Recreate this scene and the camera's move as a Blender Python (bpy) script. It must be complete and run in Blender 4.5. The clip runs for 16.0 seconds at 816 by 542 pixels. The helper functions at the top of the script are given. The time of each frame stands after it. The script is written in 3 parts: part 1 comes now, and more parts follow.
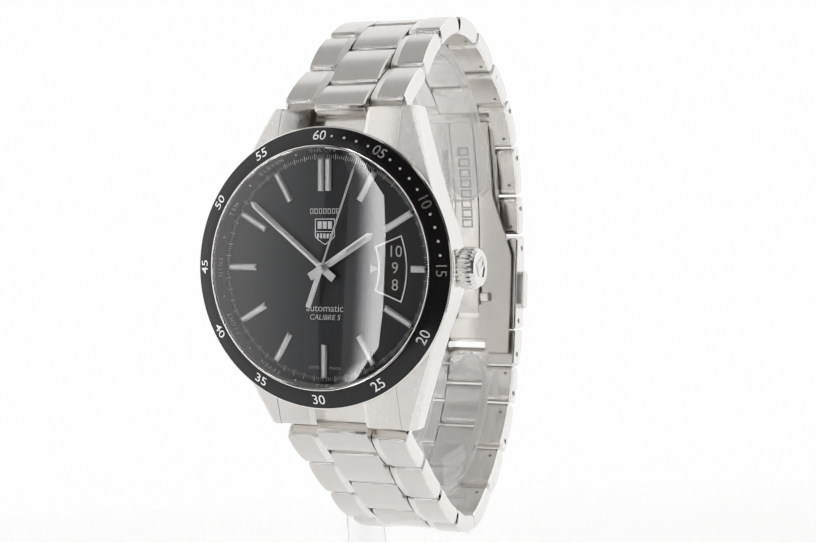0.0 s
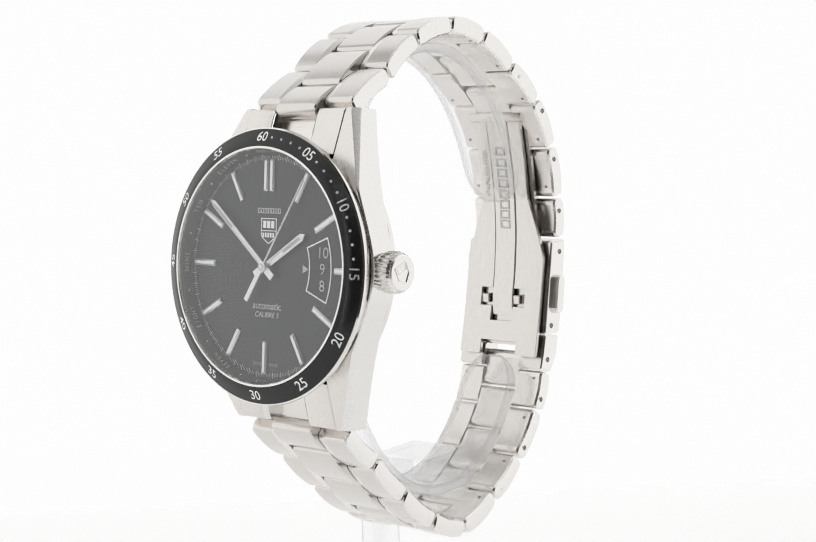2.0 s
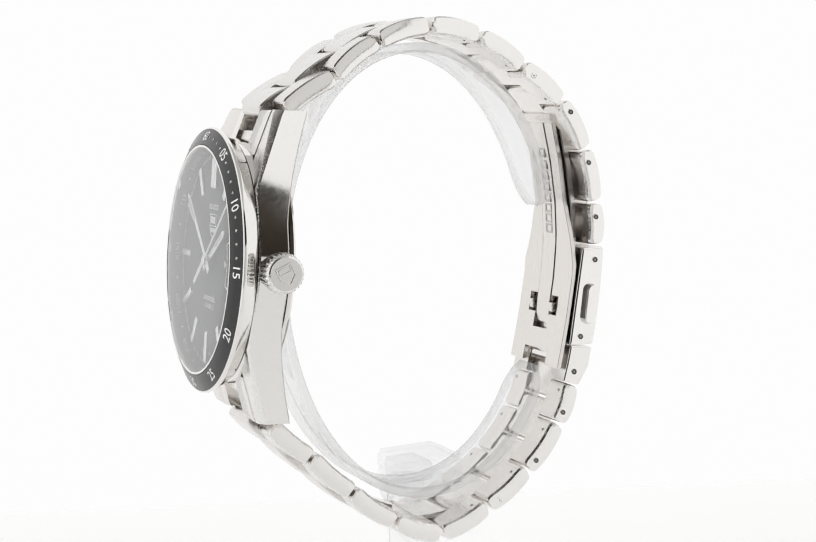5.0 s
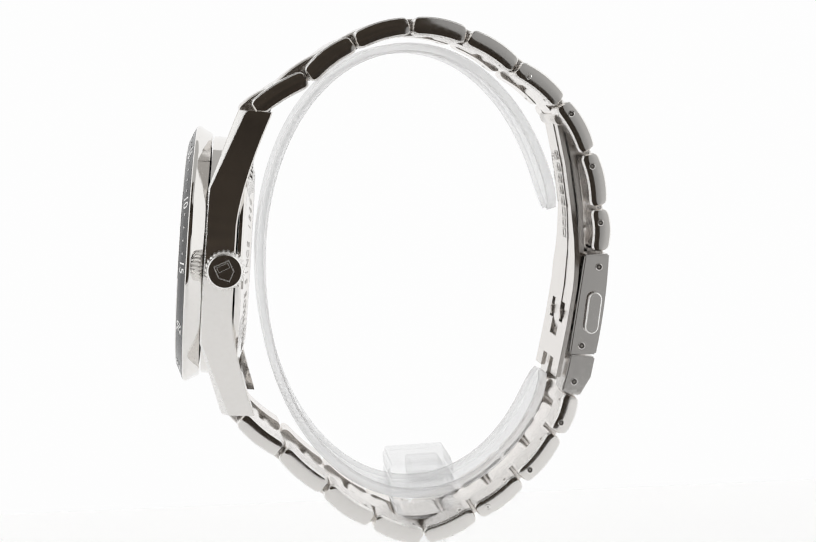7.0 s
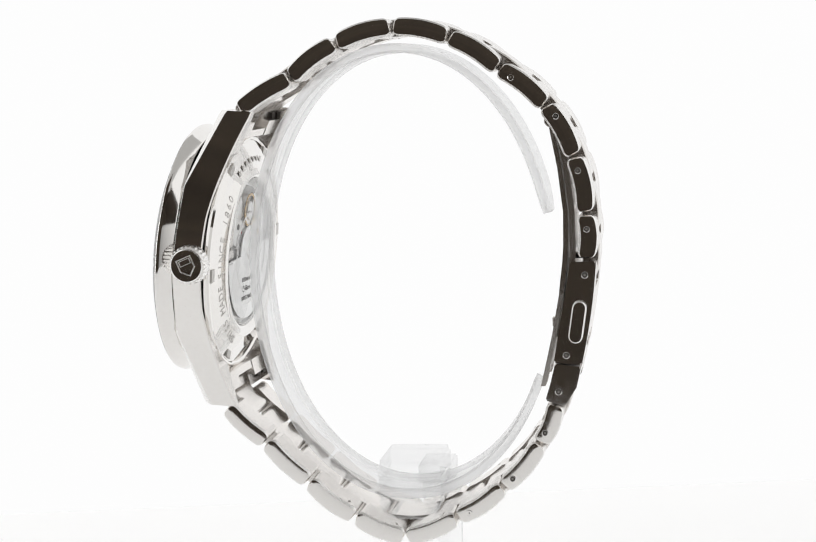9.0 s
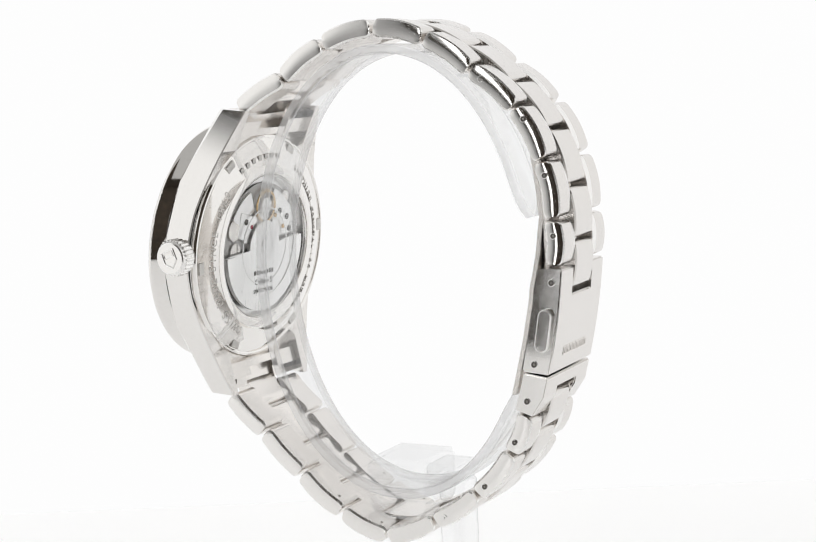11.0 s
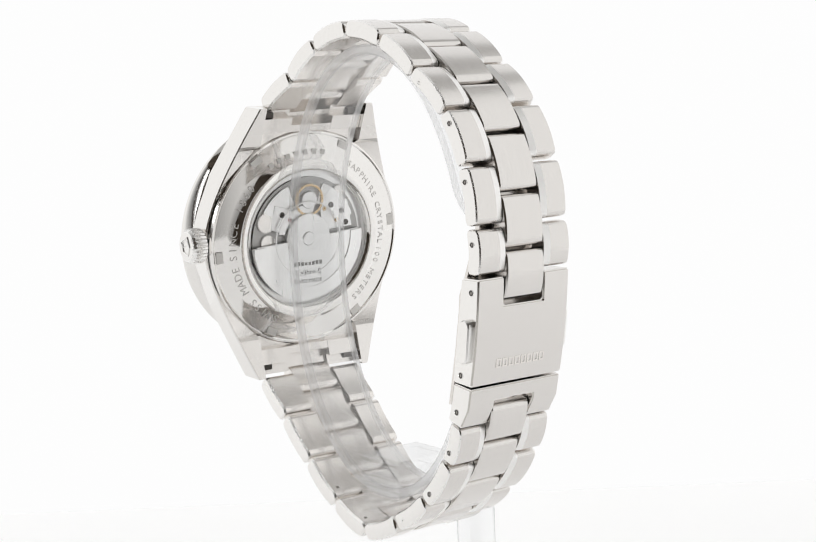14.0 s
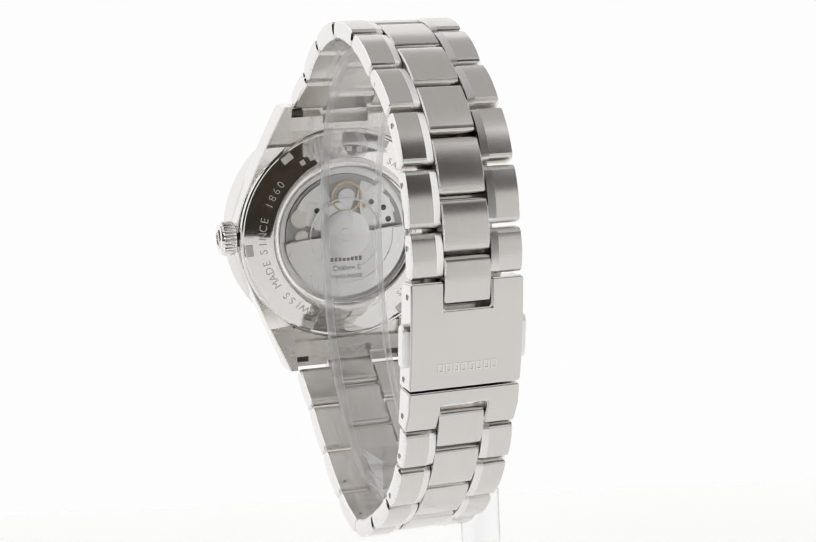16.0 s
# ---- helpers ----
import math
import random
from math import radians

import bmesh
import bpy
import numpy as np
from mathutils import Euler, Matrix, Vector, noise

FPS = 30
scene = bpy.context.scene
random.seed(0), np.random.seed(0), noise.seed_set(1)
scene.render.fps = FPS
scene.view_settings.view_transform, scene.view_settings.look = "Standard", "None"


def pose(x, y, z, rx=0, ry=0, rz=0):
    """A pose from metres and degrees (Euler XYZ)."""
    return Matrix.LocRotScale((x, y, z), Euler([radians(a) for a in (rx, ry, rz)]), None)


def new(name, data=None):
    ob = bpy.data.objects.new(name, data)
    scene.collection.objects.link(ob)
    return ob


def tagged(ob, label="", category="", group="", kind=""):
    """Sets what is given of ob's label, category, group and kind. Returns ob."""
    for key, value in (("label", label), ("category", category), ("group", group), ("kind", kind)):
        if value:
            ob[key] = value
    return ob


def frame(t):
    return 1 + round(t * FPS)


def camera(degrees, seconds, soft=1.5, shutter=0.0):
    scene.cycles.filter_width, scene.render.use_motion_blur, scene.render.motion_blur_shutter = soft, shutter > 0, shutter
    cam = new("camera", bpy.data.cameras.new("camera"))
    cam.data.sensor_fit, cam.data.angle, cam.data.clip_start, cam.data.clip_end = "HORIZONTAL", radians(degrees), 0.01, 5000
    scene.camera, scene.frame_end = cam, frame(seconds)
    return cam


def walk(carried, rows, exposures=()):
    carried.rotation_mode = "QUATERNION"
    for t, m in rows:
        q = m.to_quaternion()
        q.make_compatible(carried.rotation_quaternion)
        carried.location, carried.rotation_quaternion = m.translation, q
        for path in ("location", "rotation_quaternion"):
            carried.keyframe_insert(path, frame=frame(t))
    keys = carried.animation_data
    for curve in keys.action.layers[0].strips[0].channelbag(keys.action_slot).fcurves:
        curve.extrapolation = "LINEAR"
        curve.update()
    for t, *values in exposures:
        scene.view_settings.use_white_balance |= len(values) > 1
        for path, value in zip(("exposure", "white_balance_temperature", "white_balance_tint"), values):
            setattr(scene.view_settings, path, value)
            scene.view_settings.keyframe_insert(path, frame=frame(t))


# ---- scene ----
cam = camera(28.35, 16.0, soft=1.2)
CAMERA_POSE = pose(0, -0.2675, 0.105, 82.79, 0, -0.128) @ pose(0, 0, 0, 0, 0, -2.443)
walk(cam, [(0, CAMERA_POSE), (16, CAMERA_POSE)])
scene.view_settings.exposure = 0.0

# The turntable's turn, degrees at seconds.
TURN = [(0, 63.7), (0.5, 59.7), (1, 55.35), (1.5, 51.15), (2, 46.8), (2.5, 42.65), (3, 38.25), (3.5, 34.0), (4, 29.5),
        (5.2, 19.1), (6.5, 7.5), (7, 3.2), (7.5, -1.0), (8, -5.35), (8.5, -9.5), (9, -13.8), (10.2, -24.2), (11.5, -35.7),
        (12, -40.1), (12.5, -44.3), (13, -48.7), (13.5, -52.8), (14, -57.25), (14.5, -61.4), (15, -65.8), (15.5, -69.9), (16, -74.3)]
OFFSET = pose(0, -0.00146, 0, 0, 0, 3.55)

# ---- light: a white light tent, open and dark on the camera's side ----
world = bpy.data.worlds.new("world")
scene.world = world
world.use_nodes = True
world.node_tree.nodes["Background"].inputs["Color"].default_value = (0.05, 0.046, 0.042, 1)
world.node_tree.nodes["Background"].inputs["Strength"].default_value = 1.0
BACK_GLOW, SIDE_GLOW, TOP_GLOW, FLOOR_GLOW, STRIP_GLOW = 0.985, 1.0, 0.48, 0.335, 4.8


# ---- materials ----
def material(name):
    m = bpy.data.materials.new(name)
    m.use_nodes = True
    nt = m.node_tree
    return m, nt, nt.nodes["Principled BSDF"]


def coords(nt, scale, kind="Object"):
    tc = nt.nodes.new("ShaderNodeTexCoord")
    mp = nt.nodes.new("ShaderNodeMapping")
    mp.inputs["Scale"].default_value = scale
    nt.links.new(tc.outputs[kind], mp.inputs["Vector"])
    return mp.outputs["Vector"]


def noise_tex(nt, vec, scale, detail=4.0):
    n = nt.nodes.new("ShaderNodeTexNoise")
    n.inputs["Scale"].default_value = scale
    n.inputs["Detail"].default_value = detail
    nt.links.new(vec, n.inputs["Vector"])
    return n.outputs["Fac"]


def remap(nt, fac, lo, hi):
    r = nt.nodes.new("ShaderNodeMapRange")
    r.inputs["To Min"].default_value, r.inputs["To Max"].default_value = lo, hi
    nt.links.new(fac, r.inputs["Value"])
    return r.outputs["Result"]


def bump(nt, fac, strength, distance, shader):
    b = nt.nodes.new("ShaderNodeBump")
    b.inputs["Strength"].default_value, b.inputs["Distance"].default_value = strength, distance
    nt.links.new(fac, b.inputs["Height"])
    nt.links.new(b.outputs["Normal"], shader.inputs["Normal"])


def two_tone(nt, fac, a, b, shader):
    mx = nt.nodes.new("ShaderNodeMix")
    mx.data_type = "RGBA"
    mx.inputs["A"].default_value, mx.inputs["B"].default_value = (*a, 1), (*b, 1)
    nt.links.new(fac, mx.inputs["Factor"])
    nt.links.new(mx.outputs["Result"], shader.inputs["Base Color"])


def metal(name, a, b, rough, grain=(1, 1, 1), grain_scale=900, bump_strength=0.0, spread=0.06):
    """Metal with streaks along the axis whose grain is small, and faint smudges."""
    m, nt, s = material(name)
    s.inputs["Metallic"].default_value = 1.0
    streak = noise_tex(nt, coords(nt, grain), grain_scale, 3)
    smudge = noise_tex(nt, coords(nt, (1, 1, 1)), 260, 3)
    two_tone(nt, streak, a, b, s)
    add = nt.nodes.new("ShaderNodeMath")
    add.operation = "ADD"
    nt.links.new(remap(nt, streak, -spread, spread), add.inputs[0])
    nt.links.new(remap(nt, smudge, rough - spread / 2, rough + spread / 2), add.inputs[1])
    nt.links.new(add.outputs[0], s.inputs["Roughness"])
    if bump_strength:
        bump(nt, streak, bump_strength, 0.00001, s)
    return m


def plain(name, colour, rough=0.5, metallic=0.0, vary=0.15, scale=700):
    m, nt, s = material(name)
    s.inputs["Metallic"].default_value = metallic
    f = noise_tex(nt, coords(nt, (1, 1, 1)), scale, 4)
    two_tone(nt, f, [c * (1 - vary) for c in colour], [min(1, c * (1 + vary)) for c in colour], s)
    nt.links.new(remap(nt, f, rough * 0.8, rough * 1.2), s.inputs["Roughness"])
    return m


def glowing(name, colour, strength):
    m, nt, s = material(name)
    nt.nodes.remove(s)
    e = nt.nodes.new("ShaderNodeEmission")
    e.inputs["Color"].default_value, e.inputs["Strength"].default_value = (*colour, 1), strength
    nt.links.new(e.outputs[0], nt.nodes["Material Output"].inputs["Surface"])
    return m


def fade_glow(m, start, end, lo, hi):
    """Let a glowing cloth fall off along y, as a lit diffuser does towards its edge."""
    nt = m.node_tree
    sep, fade = nt.nodes.new("ShaderNodeSeparateXYZ"), nt.nodes.new("ShaderNodeMapRange")
    nt.links.new(coords(nt, (1, 1, 1)), sep.inputs[0])
    fade.interpolation_type = "SMOOTHSTEP"
    for key, value in (("From Min", start), ("From Max", end), ("To Min", lo), ("To Max", hi)):
        fade.inputs[key].default_value = value
    nt.links.new(sep.outputs["Y"], fade.inputs["Value"])
    nt.links.new(fade.outputs["Result"], nt.nodes["Emission"].inputs["Strength"])


def clear_pane(name, tint, ior, fall=5.0):
    """A thin clear pane: straight through, with gloss by Fresnel."""
    m, nt, s = material(name)
    nt.nodes.remove(s)
    t, g = nt.nodes.new("ShaderNodeBsdfTransparent"), nt.nodes.new("ShaderNodeBsdfGlossy")
    t.inputs["Color"].default_value = (*tint, 1)
    g.inputs["Roughness"].default_value = 0.015
    lw, mx = nt.nodes.new("ShaderNodeLayerWeight"), nt.nodes.new("ShaderNodeMixShader")
    lw.inputs["Blend"].default_value = 0.5
    pw = nt.nodes.new("ShaderNodeMath")
    pw.operation = "POWER"
    pw.inputs[1].default_value = fall
    nt.links.new(lw.outputs["Facing"], pw.inputs[0])
    nt.links.new(remap(nt, pw.outputs[0], 2 * ((ior - 1) / (ior + 1)) ** 2, 1.0), mx.inputs[0])
    nt.links.new(t.outputs[0], mx.inputs[1])
    nt.links.new(g.outputs[0], mx.inputs[2])
    nt.links.new(mx.outputs[0], nt.nodes["Material Output"].inputs["Surface"])
    return m


def thin_acrylic(name, lo, hi, ior=1.22):
    """Clear plastic seen straight through, with gloss at its edges; uneven white haze imitates light caught inside."""
    m = clear_pane(name, (0.996, 0.997, 0.998), ior)
    nt = m.node_tree
    surface = nt.nodes["Material Output"].inputs["Surface"]
    clear = surface.links[0].from_socket
    d, mx = nt.nodes.new("ShaderNodeBsdfDiffuse"), nt.nodes.new("ShaderNodeMixShader")
    tr, half = nt.nodes.new("ShaderNodeBsdfTranslucent"), nt.nodes.new("ShaderNodeMixShader")
    d.inputs["Color"].default_value = tr.inputs["Color"].default_value = (0.99, 0.99, 0.995, 1)
    nt.links.new(d.outputs[0], half.inputs[1])
    nt.links.new(tr.outputs[0], half.inputs[2])
    half.inputs[0].default_value = 0.85
    nt.links.new(remap(nt, noise_tex(nt, coords(nt, (1, 2.5, 0.5)), 130, 4), lo, hi), mx.inputs[0])
    nt.links.new(clear, mx.inputs[1])
    nt.links.new(half.outputs[0], mx.inputs[2])
    nt.links.new(mx.outputs[0], surface)
    return m


BRUSHED = metal("brushed_steel", (0.70, 0.676, 0.652), (0.80, 0.776, 0.752), 0.22, (0.02, 1, 1), 5000, 0.0, 0.04)
BRUSHED_CASE = metal("brushed_case_steel", (0.745, 0.72, 0.695), (0.845, 0.82, 0.795), 0.26, (1, 0.02, 1), 5000, 0.0, 0.04)
POLISHED = metal("polished_steel", (0.83, 0.81, 0.785), (0.87, 0.855, 0.835), 0.07, (1, 1, 1), 1500, 0.0, 0.04)
SATIN = metal("satin_steel", (0.78, 0.75, 0.72), (0.88, 0.85, 0.82), 0.25, (0.06, 1, 1), 5000, 0.0, 0.05)
LEAF_STEEL = metal("brushed_leaf_steel", (0.70, 0.668, 0.635), (0.82, 0.79, 0.76), 0.24, (1, 1, 0.03), 4000, 0.0, 0.05)
# near-black tone that paints shade in holes; also colours screws, stem and rotor marks
DARK_STEEL = metal("shadowed_steel_hole", (0.08, 0.075, 0.07), (0.12, 0.11, 0.10), 0.4)
PIN_DULL = metal("dull_pin_steel", (0.30, 0.28, 0.26), (0.42, 0.40, 0.37), 0.45)
BEZEL_BLACK = plain("black_bezel_coating", (0.011, 0.011, 0.012), 0.22, 0.0, 0.2)
DIAL_BLACK = metal("black_sunray_dial", (0.052, 0.055, 0.058), (0.066, 0.069, 0.072), 0.45, (1, 0.02, 1), 3000, 0.0, 0.02)
FLANGE = plain("black_flange", (0.012, 0.012, 0.013), 0.35)
PRINT = plain("white_print", (0.90, 0.90, 0.885), 0.5, 0.0, 0.03)
NUMERAL = metal("silvered_numeral", (0.90, 0.90, 0.89), (0.95, 0.95, 0.94), 0.38)
FAINT_PRINT = plain("grey_print", (0.50, 0.50, 0.505), 0.5, 0.0, 0.05)
INDEX_METAL = metal("facet_polished_index", (0.95, 0.95, 0.945), (0.98, 0.98, 0.975), 0.32)
INDEX_METAL.node_tree.nodes["Principled BSDF"].inputs["Metallic"].default_value = 0.7
EDGE = metal("polished_edge_steel", (0.88, 0.87, 0.855), (0.93, 0.92, 0.905), 0.27)
CHAMFER = metal("bright_chamfer_steel", (0.88, 0.87, 0.855), (0.93, 0.92, 0.905), 0.36)
LUME = plain("pale_lume", (0.72, 0.73, 0.70), 0.6, 0.0, 0.04)
DATE_BLACK = plain("black_date_disc", (0.012, 0.012, 0.012), 0.5)
ENGRAVED = metal("engraved_steel", (0.60, 0.585, 0.565), (0.70, 0.685, 0.66), 0.55)
GLASS = clear_pane("domed_crystal", (0.985, 0.99, 0.995), 1.70, 3.0)
BACK_GLASS = clear_pane("case_back_crystal", (0.985, 0.99, 0.99), 1.35)
ACRYLIC = thin_acrylic("clear_acrylic_block", 0.01, 0.07, 1.45)
THIN_ACRYLIC = thin_acrylic("clear_acrylic_band", 0.03, 0.11, 1.45)
# stronger white haze stands in for light gathered at the rim
EDGE_ACRYLIC = thin_acrylic("white_hazed_acrylic_edge", 0.16, 0.42, 1.4)
PLATE = metal("movement_plate", (0.84, 0.83, 0.82), (0.93, 0.92, 0.91), 0.30, (1, 1, 1), 2500, 0.2)
# darker tone paints the shade in the gaps between the bridges
GAP_SHADE_STEEL = metal("shaded_movement_steel", (0.34, 0.33, 0.32), (0.50, 0.49, 0.48), 0.4)
ROTOR = metal("striped_rotor", (0.86, 0.85, 0.84), (0.94, 0.93, 0.92), 0.30, (1, 0.05, 1), 2500, 0.2)
BRASS = metal("brass_wheel", (0.62, 0.42, 0.20), (0.72, 0.52, 0.28), 0.25)
RUBY = plain("ruby_jewel", (0.35, 0.03, 0.06), 0.1)


# ---- building helpers, in millimetres ----
def mm(m):
    r = m.copy()
    r.translation = r.translation * 0.001
    return r


def part(name, bm, mats, parent, label="", m=None, smooth=35):
    """One mesh object under a thing or a part; bm and m are in millimetres."""
    bmesh.ops.scale(bm, vec=(0.001, 0.001, 0.001), verts=bm.verts)
    me = bpy.data.meshes.new(name)
    bm.to_mesh(me)
    bm.free()
    for mat in mats if isinstance(mats, (list, tuple)) else [mats]:
        me.materials.append(mat)
    if smooth:
        me.polygons.foreach_set("use_smooth", [True] * len(me.polygons))
        me.set_sharp_from_angle(angle=radians(smooth))
    ob = new(name, me)
    ob.parent = parent
    if m is not None:
        ob.matrix_basis = mm(m)
    if label:
        tagged(ob, label)
    return ob


def loft(bm, rings, mats=None, close=True, caps=True, flip=False, cap_mat=0):
    """Skin between rings of equal length; mats gives the material of each strip."""
    vs = [[bm.verts.new(p) for p in r] for r in rings]
    n = len(rings[0])
    for a, b in zip(vs, vs[1:]):
        for i in range(n if close else n - 1):
            j = (i + 1) % n
            f = bm.faces.new((a[i], a[j], b[j], b[i]) if not flip else (a[i], b[i], b[j], a[j]))
            if mats:
                f.material_index = mats[i]
    if caps:
        f = bm.faces.new(vs[0][::-1] if not flip else vs[0])
        g = bm.faces.new(vs[-1] if not flip else vs[-1][::-1])
        f.material_index = g.material_index = cap_mat
    return vs


def lathe(profile, seg=128, mats=None, closed=False, bm=None, arc=None):
    """Profile of (radius, height) turned about the z axis."""
    bm = bm or bmesh.new()
    rings = []
    for r, h in profile:
        if r < 1e-6:
            rings.append([bm.verts.new((0, 0, h))])
        else:
            rings.append([bm.verts.new((r * math.cos(2 * math.pi * k / seg), r * math.sin(2 * math.pi * k / seg), h)) for k in range(seg)])
    pairs = list(zip(rings, rings[1:])) + ([(rings[-1], rings[0])] if closed else [])
    for q, (a, b) in enumerate(pairs):
        for k in range(seg):
            l = (k + 1) % seg
            if len(a) == 1 and len(b) == 1:
                continue
            if len(a) == 1:
                f = bm.faces.new((a[0], b[k], b[l]))
            elif len(b) == 1:
                f = bm.faces.new((a[k], b[0], a[l]))
            else:
                f = bm.faces.new((a[k], b[k], b[l], a[l]))
            if mats:
                f.material_index = mats[q]
    bmesh.ops.recalc_face_normals(bm, faces=bm.faces)
    return bm


def prism(poly, z0, z1, bm=None, bevel=0.0, seg=1):
    """An outline in x, y with its thickness along z."""
    bm = bm or bmesh.new()
    old = set(bm.faces)
    loft(bm, [[(x, y, z0) for x, y in poly], [(x, y, z1) for x, y in poly]])
    if bevel:
        edges = list({e for f in bm.faces if f not in old for e in f.edges})
        bmesh.ops.bevel(bm, geom=edges, offset=bevel, segments=seg, affect="EDGES", clamp_overlap=True)
    return bm


def slab(x0, x1, y0, y1, z0, z1, bm=None, bevel=0.0, seg=1):
    return prism([(x0, y0), (x1, y0), (x1, y1), (x0, y1)], z0, z1, bm, bevel, seg)


def disc_poly(r, n=32, cx=0.0, cy=0.0):
    return [(cx + r * math.cos(2 * math.pi * k / n), cy + r * math.sin(2 * math.pi * k / n)) for k in range(n)]


def sector(r0, r1, a0, a1, n=24):
    """Outline of a ring sector, degrees."""
    ang = [radians(a0 + (a1 - a0) * k / n) for k in range(n + 1)]
    return [(r0 * math.cos(a), r0 * math.sin(a)) for a in ang] + [(r1 * math.cos(a), r1 * math.sin(a)) for a in ang[::-1]]


def move(bm, m, verts=None):
    bmesh.ops.transform(bm, matrix=m, verts=verts if verts is not None else bm.verts)
    return bm


def lettering(body, size, depth=0.03, bm=None, m=None, shear=0.0, bold=0.0):
    """Letters of the built-in font, centred, lying in the x, y plane."""
    bm = bm or bmesh.new()
    cu = bpy.data.curves.new("letters", "FONT")
    cu.body, cu.size, cu.extrude, cu.align_x, cu.align_y, cu.resolution_u, cu.shear = body, size, depth, "CENTER", "CENTER", 4, shear
    cu.offset = bold
    ob = new("letters", cu)
    me = bpy.data.meshes.new_from_object(ob.evaluated_get(bpy.context.evaluated_depsgraph_get()))
    if m is not None:
        me.transform(m)
    bm.from_mesh(me)
    bpy.data.objects.remove(ob)
    bpy.data.curves.remove(cu)
    bpy.data.meshes.remove(me)
    return bm


def ring_place(r, clock, z, inward=False):
    """The pose of a sign on a ring at a clock angle (degrees from the top, clockwise)."""
    a = radians(clock)
    return Matrix.Translation((r * math.sin(a), r * math.cos(a), z)) @ Matrix.Rotation(-a + (math.pi if inward else 0), 4, "Z")


def ring_lettering(body, size, r, clock, step, z, depth=0.02, bm=None, slope=0.0):
    """Letters set one by one along a ring, heads outward, centred on a clock angle."""
    bm = bm or bmesh.new()
    n = len(body)
    for k, ch in enumerate(body):
        if ch != " ":
            lettering(ch, size, depth, bm, ring_place(r, clock + (k - (n - 1) / 2) * step, z) @ Matrix.Rotation(slope, 4, "X"))
    return bm


def ring_bars(r, clock, step, count, w, h, z, bm=None):
    """Plain bars along a ring."""
    bm = bm or bmesh.new()
    for k in range(count):
        t = slab(-w / 2, w / 2, -h / 2, h / 2, 0, 0.03)
        move(t, ring_place(r, clock + (k - (count - 1) / 2) * step, z))
        merge(bm, t)
    return bm


def merge(bm, other):
    me = bpy.data.meshes.new("tmp")
    other.to_mesh(me)
    other.free()
    bm.from_mesh(me)
    bpy.data.meshes.remove(me)
    return bm


def outline(poly, width, z0, z1):
    """A thin frame along a closed outline."""
    bm = bmesh.new()
    c = Vector((sum(p[0] for p in poly) / len(poly), sum(p[1] for p in poly) / len(poly)))
    n = len(poly)
    inner = []
    for i in range(n):
        a, b, d = Vector(poly[i - 1]), Vector(poly[i]), Vector(poly[(i + 1) % n])
        e1, e2 = (b - a).normalized(), (d - b).normalized()
        n1, n2 = Vector((-e1.y, e1.x)), Vector((-e2.y, e2.x))
        if n1.dot(c - b) < 0:
            n1 = -n1
        if n2.dot(c - b) < 0:
            n2 = -n2
        k = (n1 + n2).normalized()
        inner.append(tuple(b + k * (width / max(0.35, k.dot(n1)))))
    for i in range(n):
        j = (i + 1) % n
        prism([poly[i], poly[j], inner[j], inner[i]], z0, z1, bm)
    bmesh.ops.recalc_face_normals(bm, faces=bm.faces)
    return bm


def grid_plate(ys, ss, keep, place, bevel=0.15):
    """A bent plate with cut-outs: cells of ys x ss where keep(y, s); place(y, s, top) gives the point."""
    bm = bmesh.new()
    ny, ns = len(ys) - 1, len(ss) - 1
    on = [[keep((ys[i] + ys[i + 1]) / 2, (ss[j] + ss[j + 1]) / 2) for j in range(ns)] for i in range(ny)]
    made = {}

    def v(i, j, top):
        if (i, j, top) not in made:
            made[i, j, top] = bm.verts.new(place(ys[i], ss[j], top))
        return made[i, j, top]

    for i in range(ny):
        for j in range(ns):
            if not on[i][j]:
                continue
            bm.faces.new([v(i, j, 1), v(i + 1, j, 1), v(i + 1, j + 1, 1), v(i, j + 1, 1)])
            bm.faces.new([v(i, j + 1, 0), v(i + 1, j + 1, 0), v(i + 1, j, 0), v(i, j, 0)])
            for di, dj, p, q in ((-1, 0, (i, j + 1), (i, j)), (1, 0, (i + 1, j), (i + 1, j + 1)), (0, -1, (i, j), (i + 1, j)), (0, 1, (i + 1, j + 1), (i, j + 1))):
                a, b = i + di, j + dj
                if not (0 <= a < ny and 0 <= b < ns and on[a][b]):
                    bm.faces.new([v(*p, 1), v(*p, 0), v(*q, 0), v(*q, 1)])
    bmesh.ops.recalc_face_normals(bm, faces=bm.faces)
    if bevel:
        edges = [e for e in bm.edges if len(e.link_faces) == 2 and e.calc_face_angle() > radians(50)]
        bmesh.ops.bevel(bm, geom=edges, offset=bevel, segments=2, affect="EDGES", clamp_overlap=True)
    return bm


def side_polish(bm):
    """Second material on the faces that look sideways."""
    bm.normal_update()
    for f in bm.faces:
        if abs(f.normal.y) > 0.35:
            f.material_index = 1
    return bm


def spread(a, b, n):
    return [a + (b - a) * k / n for k in range(n + 1)]


